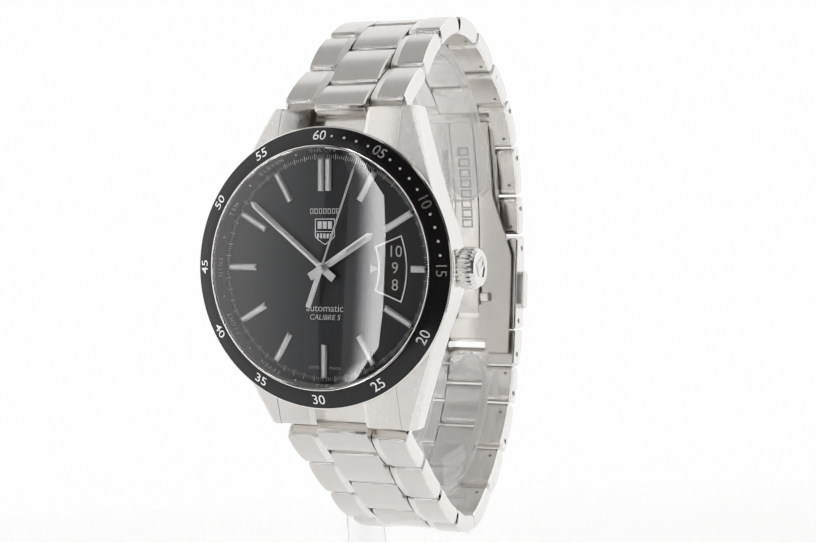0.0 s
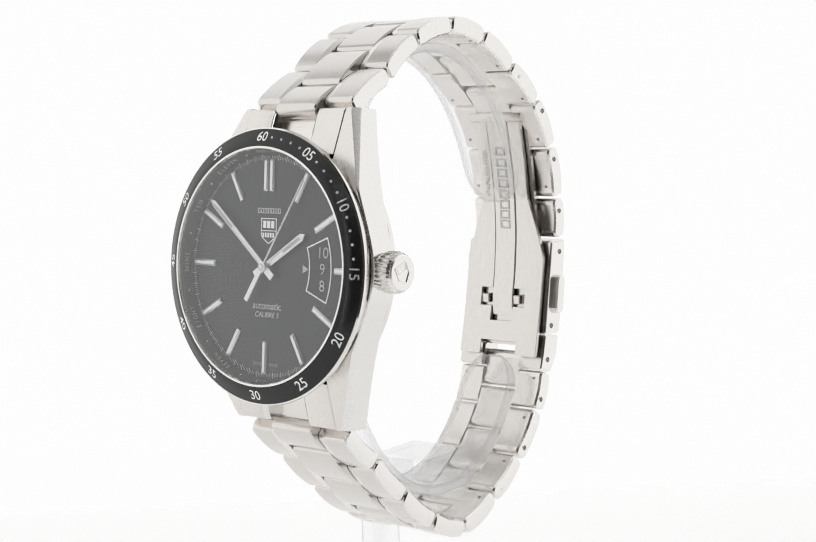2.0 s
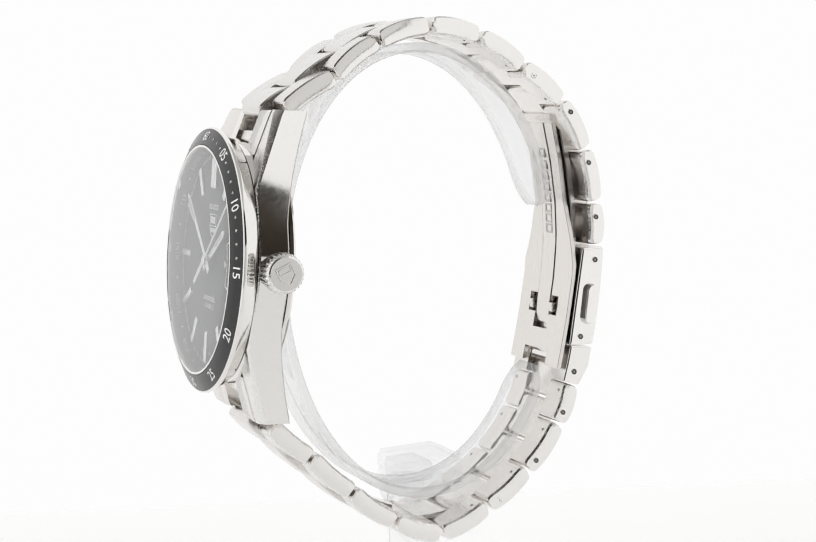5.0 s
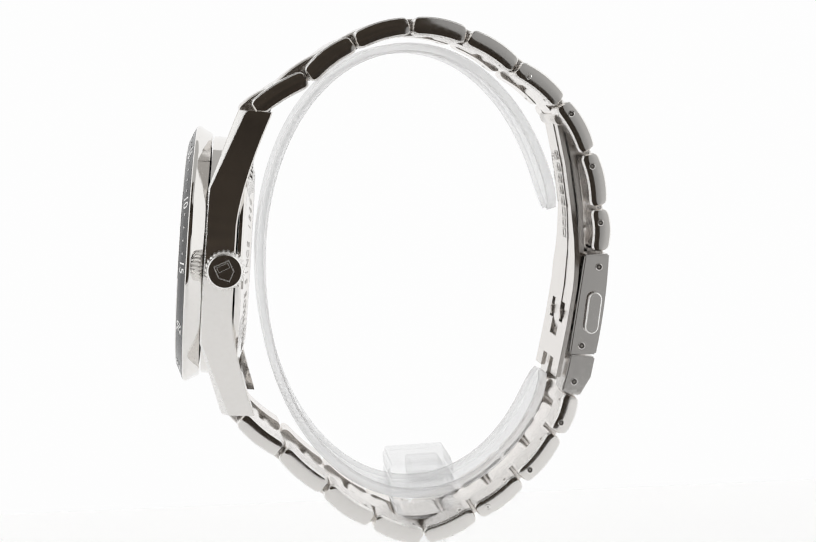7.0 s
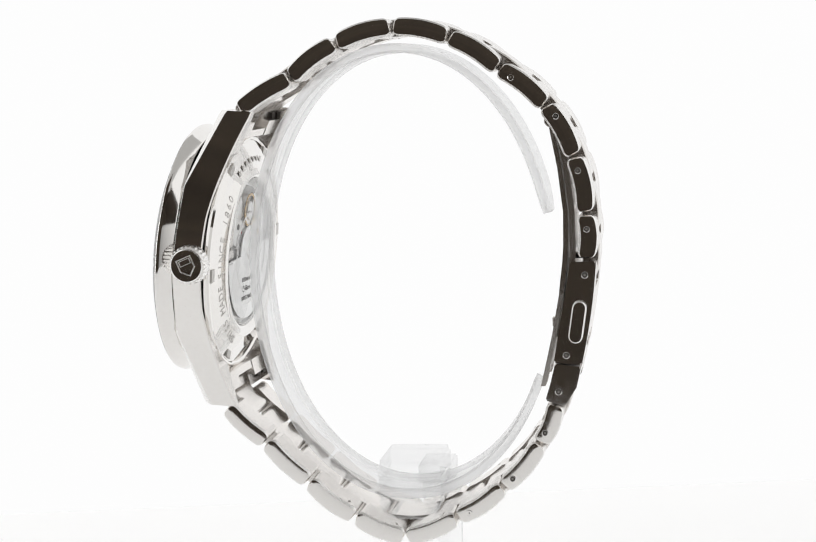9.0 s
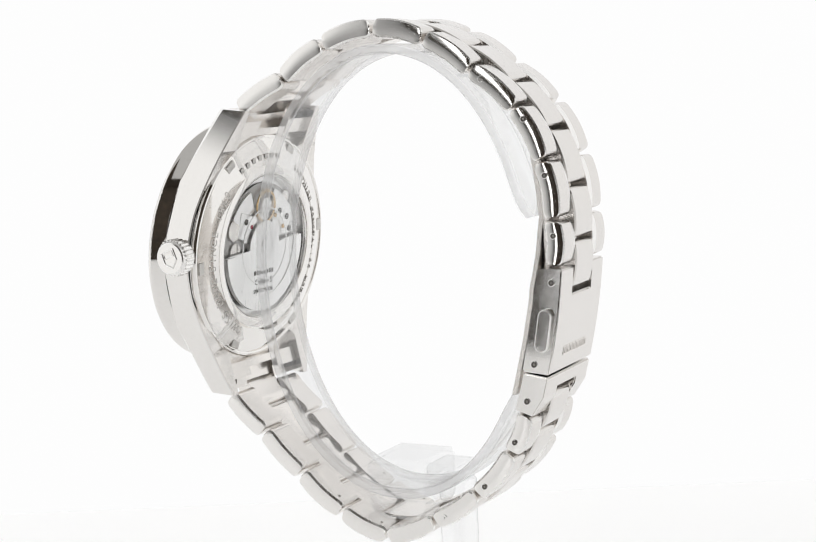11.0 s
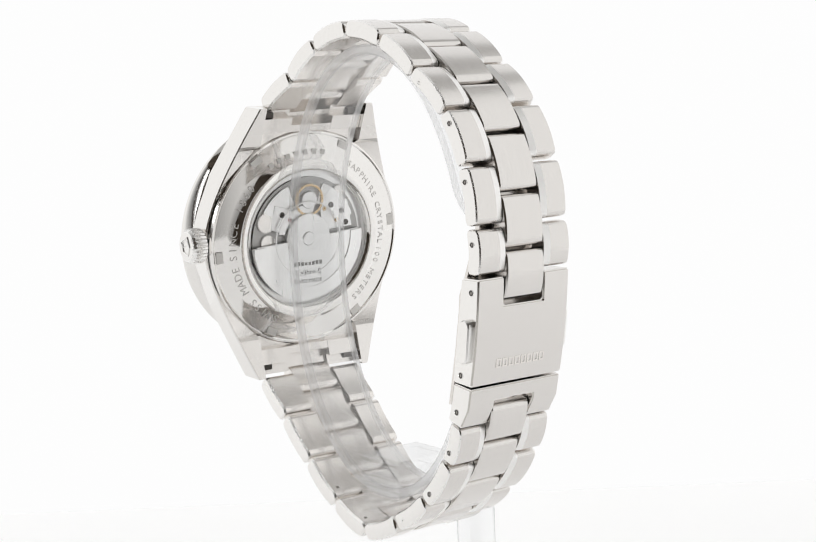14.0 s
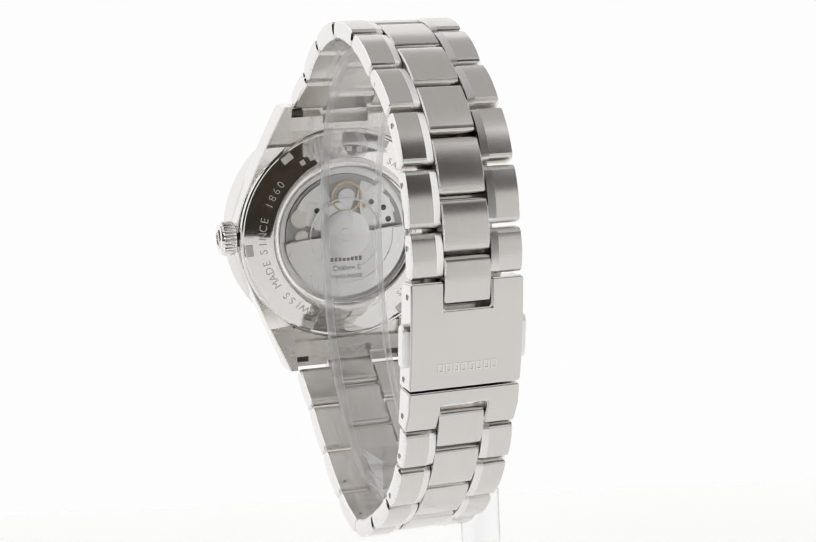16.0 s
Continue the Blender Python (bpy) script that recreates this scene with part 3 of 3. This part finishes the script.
part("rotor_hub", lathe([(0, 9.75), (1.1, 9.72), (1.3, 9.5), (2.2, 9.48), (3.0, 9.4), (3.05, 8.6)], 48), PLATE, movement, "round rotor bearing", None)
part("balance_bridge", prism([(-7.5, 2.0), (-6.8, 6.4), (-3.4, 5.6), (-2.2, 2.6), (-4.2, 0.8)], 8.55, 8.95, None, 0.12), PLATE, movement, "shaped steel bridge", None)
part("barrel_bridge", prism([(3.0, 1.0), (2.6, 6.8), (5.2, 8.9), (8.6, 6.2), (9.6, 1.4)], 8.55, 8.9, None, 0.12), PLATE, movement, "shaped steel bridge", None)
part("train_bridge", prism(sector(3.3, 6.0, 75, 170, 16), 8.55, 9.0, None, 0.1), PLATE, movement, "curved steel bridge", None)
part("upper_bridge", prism(sector(6.4, 10.2, 20, 72, 16), 8.5, 8.86, None, 0.1), PLATE, movement, "curved steel bridge", None)
part("left_bridge", prism(sector(6.9, 10.4, 112, 150, 14), 8.5, 8.86, None, 0.1), PLATE, movement, "curved steel bridge", None)
part("centre_ring", lathe([(3.2, 8.9), (3.3, 9.05), (4.4, 9.05), (4.5, 8.9), (4.5, 8.5)], 48), PLATE, movement, "steel ring round the bearing", None)
part("balance_wheel", lathe([(2.9, 9.05), (2.9, 9.2), (2.5, 9.2), (2.5, 9.05)], 48, closed=True), BRASS, movement, "brass balance wheel", Matrix.Translation((0.3, 6.9, 0)))
part("balance_cock", lathe([(0, 9.25), (1.5, 9.22), (1.6, 9.0), (1.6, 8.55)], 32), PLATE, movement, "", Matrix.Translation((0.3, 6.9, 0)))
for gx, gy, gr in ((-8.3, 3.4, 1.9), (-8.0, -0.2, 1.5), (6.6, 8.0, 1.2)):
    n = 28
    poly = [((gr if k % 4 < 2 else gr - 0.25) * math.cos(2 * math.pi * k / (n * 4)) + gx, (gr if k % 4 < 2 else gr - 0.25) * math.sin(2 * math.pi * k / (n * 4)) + gy) for k in range(n * 4)]
    part("gear_wheel", prism(poly, 8.6, 8.85), SATIN, movement, "toothed steel wheel", None, 0)
for gx, gy in ((5.0, 5.6), (7.3, 4.4), (-5.2, 4.6), (8.2, 2.2)):
    part("screw", lathe([(0, 9.02), (0.5, 9.02), (0.55, 8.9), (0.55, 8.6)], 16), DARK_STEEL, movement, "", Matrix.Translation((gx, gy, 0)))
for gx, gy in ((3.6, 5.0), (-3.6, 3.6), (6.2, 2.8)):
    part("jewel", lathe([(0, 9.03), (0.38, 9.03), (0.42, 8.95), (0.42, 8.6)], 16), RUBY if gx < 0 else BRASS, movement, "", Matrix.Translation((gx, gy, 0)))
bm = bmesh.new()
for k in range(8):
    merge(bm, slab(-3.0 + k * 0.76, -2.45 + k * 0.76, -4.9, -4.15, 9.45, 9.48))
part("rotor_bars", bm, DARK_STEEL, movement, "plain engraved bars", None, 0)
part("rotor_words", lettering("Calibre 5", 1.45, 0.02, None, Matrix.Translation((0, -6.2, 9.48))), DARK_STEEL, movement, "engraved words", None, 0)
part("rotor_words", lettering("SWISS MADE", 1.05, 0.02, None, Matrix.Translation((0, -7.8, 9.48))), DARK_STEEL, movement, "engraved words", None, 0)

# -- bracelet: joints from the upper lugs over the top and back to the lower lugs (x, z) --
JOINTS = [(-23.8, 99.1), (-15.1, 103.9), (-7.5, 109.1), (1.6, 111.3), (10.5, 109.3), (18.2, 104.1), (25.3, 98.1), (29.5, 90.0), (31.0, 81.0), (30.9, 73.7),
          (27.7, 57.1), (25.5, 50.7), (22.8, 44.1), (16.6, 37.0), (8.9, 31.9), (0.2, 28.6), (-8.0, 32.0), (-15.4, 38.0), (-22.2, 44.7), (-28.6, 50.7)]
PINS = {6: (20.13, 102.65), 7: (26.94, 96.37), 8: (30.12, 87.76), 9: (31.23, 78.54), 12: (23.69, 45.92), 13: (18.22, 38.37), 14: (10.96, 32.69)}
THICK, MIDDLE = 2.9, 0.415


def strap_half(i):
    return 10.0 - 1.1 * min(1.0, min(i, 19 - i) / 6.0)


def span(a, b, off=0.0):
    """The pose of a link between two points of the bracelet's side view, and its length."""
    d = Vector((b[0] - a[0], b[1] - a[1]))
    l = d.length
    d.normalize()
    c = ((a[0] + b[0]) / 2 - d.y * off, (a[1] + b[1]) / 2 + d.x * off)
    return Matrix(((d.x, 0, -d.y, c[0]), (0, 1, 0, 0), (d.y, 0, d.x, c[1]), (0, 0, 0, 1))), l


def link_shape(length, y0, y1, bulge, kind):
    """A link along x; y0 and y1 give its inner and outer edge at both ends."""
    l = length / 2
    bm = bmesh.new()
    rings = []
    stops = [-l, -l + 0.06, -l + 0.2, -l + 0.42, -l + 0.75] + spread(-l + 1.1, l - 1.1, 8) + [l - 0.75, l - 0.42, l - 0.2, l - 0.06, l]
    for s in stops:
        d = min(0.75, l - abs(s))
        drop = 0.75 - math.sqrt(max(0.0, 0.75 ** 2 - (0.75 - d) ** 2))
        arch = bulge * (1 - (s / l) ** 2)
        e = min(1.3, l - abs(s))
        rise = 1.3 - math.sqrt(max(0.0, 1.3 ** 2 - (1.3 - e) ** 2))
        top, low = THICK / 2 + arch - drop, -THICK / 2 + arch * 0.85 + rise * (0.75 if kind else 0.95)
        k = (s + l) / (2 * l)
        u0, u1 = y0[0] + (y0[1] - y0[0]) * k, y1[0] + (y1[1] - y1[0]) * k
        u1 -= 0.3 * max(0.0, 1 - d / 0.2)
        if kind == 0:
            sec = [(-u1, low + 0.25), (-u1, top - 0.22), (-u1 + 0.22, top), (u1 - 0.22, top), (u1, top - 0.22), (u1, low + 0.25)]
        else:
            a, b = top - 0.22, low + 0.3
            flank = [(u1 - 0.07 * (2 * q - 1) ** 2, a + (b - a) * q) for q in (0, 0.25, 0.5, 0.75, 1)]
            sec = [(u0, low), (u0, top - 0.24), (u0 + 1.15, top), (u1 - 0.25, top), *flank, (u1 - 0.38, low)]
            sec = [(kind * u, w) for u, w in sec]
        rings.append([(s, u, w) for u, w in sec])
    loft(bm, rings, [2, 0, 0, 0, 2, 2] if kind == 0 else [2, 3, 0, 4, 1, 1, 1, 1, 4, 2], cap_mat=0 if kind == 0 else 2)
    bmesh.ops.recalc_face_normals(bm, faces=bm.faces)
    return bm


def pin_shape(r=0.52):
    """A pin end with a thin bright edge; dark steel colour paints the shade of its hole."""
    return lathe([(r, -0.1), (r, 0.02), (r * 0.86, 0.04), (r * 0.8, 0.02), (r * 0.8, 0.005), (r * 0.34, 0.005), (r * 0.28, 0.03), (0, 0.035)], 24, [0, 0, 0, 0, 1, 2, 2])


SIDE_FACE = Matrix.Rotation(math.pi / 2, 4, "X")
for i in range(1, 20):
    if i in (10, 11):
        continue
    m, l = span(JOINTS[i - 1], JOINTS[i])
    bend = 0.6 if i not in (1, 18, 19) else 0.45
    for side in (-1, 1):
        y1 = (strap_half(i - 1), strap_half(i))
        y0 = (y1[0] * MIDDLE + 0.1, y1[1] * MIDDLE + 0.1)
        lk = part("side_link", link_shape(l - 0.5, y0, y1, bend, side), [BRUSHED, POLISHED, SATIN, CHAMFER, EDGE], watch, "", m, 9)
        if i not in (1, 2, 18, 19):
            at = 0.27 * l if i < 10 else -0.27 * l
            low = -THICK / 2 + bend * (1 - (2 * at / (l - 0.36)) ** 2) * 0.85
            part("pin_mark", prism(disc_poly(0.3, 14), -0.03, 0.1), PIN_DULL, lk, "small dull pin mark", Matrix.Translation((at, side * (y1[0] - 1.5), low)), 0)
        if side < 0 and i in PINS:
            q = m.inverted() @ Vector((PINS[i][0], 0, PINS[i][1]))
            half = (y1[0] + y1[1]) / 2
            part("pin", pin_shape(), [POLISHED, DARK_STEEL, PIN_DULL], lk, "round pin end", Matrix.Translation((q.x, -half - 0.02, q.z)) @ SIDE_FACE)
for i in list(range(0, 10)) + list(range(11, 20)):
    p = Vector(JOINTS[i])
    before = (p + Vector(JOINTS[i - 1])) / 2 if i not in (0, 11) else None
    after = (p + Vector(JOINTS[i + 1])) / 2 if i not in (9, 19) else None
    if i == 9:
        after = p + (Vector(JOINTS[10]) - p).normalized() * 4.0
    if i == 11:
        before = p + (Vector(JOINTS[10]) - p).normalized() * 3.3
    if i == 0:
        before = p + (p - after) * 0.42
    if i == 19:
        after = p + (p - before) * 0.42
    m, l = span(before, after, 0.36 if i not in (0, 19) else 0.1)
    c = strap_half(i) * MIDDLE
    part("middle_link", link_shape(l - 0.3, (0, 0), (c, c), 0.5, 0), [BRUSHED, POLISHED, SATIN], watch, "", m, 20)

# -- clasp --
def along(points, s):
    """A point on a polyline by fraction of its index."""
    k = min(len(points) - 2, int(s))
    a, b = Vector(points[k]), Vector(points[k + 1])
    return a + (b - a) * (s - k)


COVER_TOP, COVER_LOW = ((32.55, 73.4), (29.85, 56.9)), ((28.5, 73.4), (25.4, 57.3))


def cover_place(y, s, top):
    p = Vector(COVER_TOP[0]).lerp(Vector(COVER_TOP[1]), s) if top else Vector(COVER_LOW[0]).lerp(Vector(COVER_LOW[1]), s)
    arch = 0.35 * (1 - (2 * s - 1) ** 2) if top else 0
    return (p.x + arch, y, p.y)


ys = [-9.0, -8.0, -6, -3.85, 0, 3.85, 6, 8.0, 9.0]
cover = part("clasp_cover", side_polish(grid_plate(ys, [0, 0.12, 0.265, 0.4, 0.55, 0.7, 0.85, 1.0], lambda y, s: not (abs(y) < 3.85 and s < 0.265), cover_place, 0.25)), [BRUSHED, POLISHED], watch, "brushed folding clasp cover", None, 20)
ON_COVER, l_ = span(COVER_TOP[0], COVER_TOP[1])
bm = bmesh.new()
for k in range(8):
    y = -4.6 + k * 1.22
    merge(bm, outline([(4.35, y), (5.75, y), (5.75, y + 0.95), (4.35, y + 0.95)], 0.24, 0.16, 0.3))
part("clasp_mark", bm, SATIN, cover, "row of plain embossed bars", ON_COVER, 0)
for side in (-1, 1):
    bm = bmesh.new()
    pill = [(2.3 + 1.15 * math.cos(a), 1.15 * math.sin(a)) for a in [math.pi * (k / 8 - 0.5) for k in range(9)]] + [(-2.3 + 1.15 * math.cos(a), 1.15 * math.sin(a)) for a in [math.pi * (k / 8 + 0.5) for k in range(9)]]
    prism(pill, -0.5, 0.95, bm, 0.34, 1)
    bm.normal_update()
    for f in bm.faces:
        f.material_index = 0 if abs(f.normal.z) > 0.9 else 1
    move(bm, SIDE_FACE if side < 0 else Matrix.Rotation(-math.pi / 2, 4, "X"))
    part("push_button", bm, [POLISHED, CHAMFER], cover, "oblong steel push button", ON_COVER @ Matrix.Translation((1.5, side * 9.0, -1.55)), 20)
for px_, pz_ in ((30.75, 71.34), (27.48, 58.53)):
    part("pin", pin_shape(0.58), [POLISHED, DARK_STEEL, PIN_DULL], cover, "round pin end", Matrix.Translation((px_, -9.01, pz_)) @ SIDE_FACE)

TAIL_TOP, TAIL_LOW = ((29.7, 56.5), (28.9, 53.2), (26.9, 50.2)), ((25.6, 57.1), (24.8, 54.0), (23.9, 51.2))


def tail_place(y, s, top):
    p = along(TAIL_TOP if top else TAIL_LOW, s)
    return (p.x, y, p.y)


tail = part("clasp_end", side_polish(grid_plate([-8.95, -7.5, -3.85, 0, 3.85, 7.5, 8.95], [0, 0.35, 0.7, 1, 1.4, 1.7, 2], lambda y, s: not (abs(y) < 3.85 and s > 0.7), tail_place, 0.22)), [BRUSHED, POLISHED], watch, "brushed end piece of the clasp", None, 20)
part("pin", pin_shape(0.58), [POLISHED, DARK_STEEL, PIN_DULL], tail, "round pin end", Matrix.Translation((26.06, -8.96, 52.64)) @ SIDE_FACE)

LEAF = ((25.3, 95.5), (26.6, 88.0), (27.3, 81.0), (27.3, 74.5), (26.5, 68.0), (25.3, 62.0), (24.2, 57.4), (23.2, 53.4))


def leaf_half(s):
    return 4.9 if s < 2.0 else 4.9 + 3.3 * min(1.0, (s - 2.0) / 1.6)


def leaf_place(y, s, top):
    p = along(LEAF, s)
    return (p.x + (0.0 if not top else 0.75), math.copysign(4.7 + (abs(y) - 4.7) * (leaf_half(s) - 4.7) / 3.3, y) if abs(y) > 4.7 else y, p.y)


def leaf_keep(y, s):
    if abs(y) < 2.3 and s < 5.6:
        return False
    return not (abs(y) < 4.7 and 4.5 < s < 5.05) and not (abs(y) < 3.8 and s > 6.4)


ss = [0, 0.5, 1, 1.5, 2, 2.4, 2.8, 3.2, 3.6, 4.0, 4.5, 5.05, 5.3, 5.6, 6.0, 6.4, 7.0]
leaf = part("clasp_leaf", grid_plate([-8, -7, -5.2, -4.7, -3.8, -2.3, 0, 2.3, 3.8, 4.7, 5.2, 7, 8], ss, leaf_keep, leaf_place, 0.12), LEAF_STEEL, watch, "satin inner folding leaf of the clasp")
part("tongue", grid_plate([-2.18, 0, 2.18], spread(0.1, 5.4, 16), lambda y, s: True, lambda y, s, top: (along(LEAF, s).x - 0.12 + (0.7 if top else 0) + 1.3 * max(0.0, s - 4.9), y, along(LEAF, s).y), 0.1), LEAF_STEEL, leaf, "narrow tongue with a plain embossed mark")
bm = bmesh.new()
for k in range(8):
    p = along(LEAF, 0.75 + k * 0.27)
    mark = outline([(-0.8, -1.05), (0.8, -1.05), (0.8, 1.05), (-0.8, 1.05)], 0.34, 0, 0.08)
    merge(bm, move(mark, Matrix(((0, 0, -1, p.x - 0.11), (0, 1, 0, 0), (1, 0, 0, p.y - 0.5), (0, 0, 0, 1)))))
part("tongue_mark", bm, ENGRAVED, leaf, "plain embossed outlines", None, 0)
part("leaf_words", lettering("STAINLESS STEEL", 1.15, 0.02, None, Matrix(((-0.104, 0, -0.995, 26.6), (0, 1, 0, 3.45), (0.995, 0, -0.104, 85.5), (0, 0, 0, 1)))), ENGRAVED, leaf, "small engraved words", None, 0)
for side in (-1, 1):
    part("catch", slab(25.0, 26.9, side * 3.35 - 0.7, side * 3.35 + 0.7, 62.3, 63.9, None, 0.15), LEAF_STEEL, leaf, "square spring catch")
part("upper_leaf", grid_plate([-5.6, -4.2, 0, 4.2, 5.6], spread(0.3, 5.0, 14), lambda y, s: True, lambda y, s, top: (along(LEAF, s).x + 1.0 + (0.9 if top else 0), y, along(LEAF, s).y), 0.12), LEAF_STEEL, watch, "satin outer folding leaf of the clasp")
part("hinge_barrel", move(lathe([(0, -5.6), (1.05, -5.6), (1.15, -5.4), (1.15, 5.4), (1.05, 5.6), (0, 5.6)], 24), Matrix.Translation((25.9, 0, 95.6)) @ Matrix.Rotation(math.pi / 2, 4, "X")), LEAF_STEEL, watch, "round clasp hinge")

# ---- the stand ----
def cuff_point(a, r):
    c, s = math.cos(a), math.sin(a)
    p = 2 / 2.06
    return (0.7 + (23.9 + r) * math.copysign(abs(c) ** p, c), 71.4 + (35.85 + r) * math.copysign(abs(s) ** p, s))


bm = bmesh.new()
rings = []
N_CUFF = 120
for k in range(N_CUFF + 1):
    a = radians(14 + 317 * k / N_CUFF)
    d = min(k, N_CUFF - k) * 1.35
    h = 5.6 * math.sqrt(max(0.0, 1 - max(0.0, 1 - (d + 0.35) / 5.6) ** 2))
    k_h = h / 5.6
    sec = [(-5.6, 0.3), (-5.3, 0), (-4.5, 0), (-4.3, 0.4), (4.3, 0.4), (4.5, 0), (5.3, 0), (5.6, 0.3), (5.6, 1.25), (5.3, 1.55), (-5.3, 1.55), (-5.6, 1.25)]
    rings.append([(cuff_point(a, r)[0], y * k_h, cuff_point(a, r)[1]) for y, r in sec])
loft(bm, rings, [1, 1, 1, 0, 1, 1, 1, 1, 1, 0, 1, 1], cap_mat=1)
bmesh.ops.recalc_face_normals(bm, faces=bm.faces)
part("cuff", bm, [THIN_ACRYLIC, EDGE_ACRYLIC], stand, "clear bent acrylic band").visible_shadow = False

# clamp block with ridges, along y
bm = bmesh.new()
rings = []
for z, inset in ((40.7, 0.5), (40.6, 0.35), (39.9, 0.3), (39.6, 0.0), (37.9, 0.0), (37.7, 0.22), (37.4, 0.22), (37.2, 0.0), (36.0, 0.0), (35.8, 0.22), (35.5, 0.22), (35.3, 0.0), (34.5, 0.0), (34.3, 0.3), (34.0, 0.3), (33.8, 0.05)):
    rings.append([(-4.5 + inset, -5.9 + inset, z), (6.0 - inset, -5.9 + inset, z), (6.0 - inset, 5.9 - inset, z), (-4.5 + inset, 5.9 - inset, z)])
for k in range(1, 9):
    a = math.pi / 2 * k / 9
    w, z = 5.2 * math.cos(a) ** 0.6, 33.8 - 3.2 * math.sin(a)
    rings.append([(0.75 - w, -5.8, z), (0.75 + w, -5.8, z), (0.75 + w, 5.8, z), (0.75 - w, 5.8, z)])
loft(bm, rings)
bmesh.ops.recalc_face_normals(bm, faces=bm.faces)
part("clamp_block", bm, ACRYLIC, stand, "ridged clear acrylic block", None, 20).visible_shadow = False
part("arm", slab(0.2, 6.0, 5.95, 14.0, 33.6, 37.0, None, 0.3, 2), ACRYLIC, stand, "short clear arm").visible_shadow = False
part("rod", lathe([(0, 0.1), (3.1, 0.1), (3.3, 0.4), (3.3, 33.2), (3.1, 33.5), (0, 33.5)], 48), ACRYLIC, stand, "upright clear rod", Matrix.Translation((3.3, 12.1, 0))).visible_shadow = False


def motions():
    """Watch and stand turn together with the turntable."""
    rows = [(t, pose(0, 0, 0, 0, 0, a) @ OFFSET) for t, a in TURN]
    walk(watch, rows)
    walk(stand, rows)
    # the second hand runs six degrees a second in the dial's space
    walk(second_hand, [(t, mm(ring_place(0, 19.9 + 6 * t, DZ + 1.2))) for t in range(0, 17, 2)])


motions()
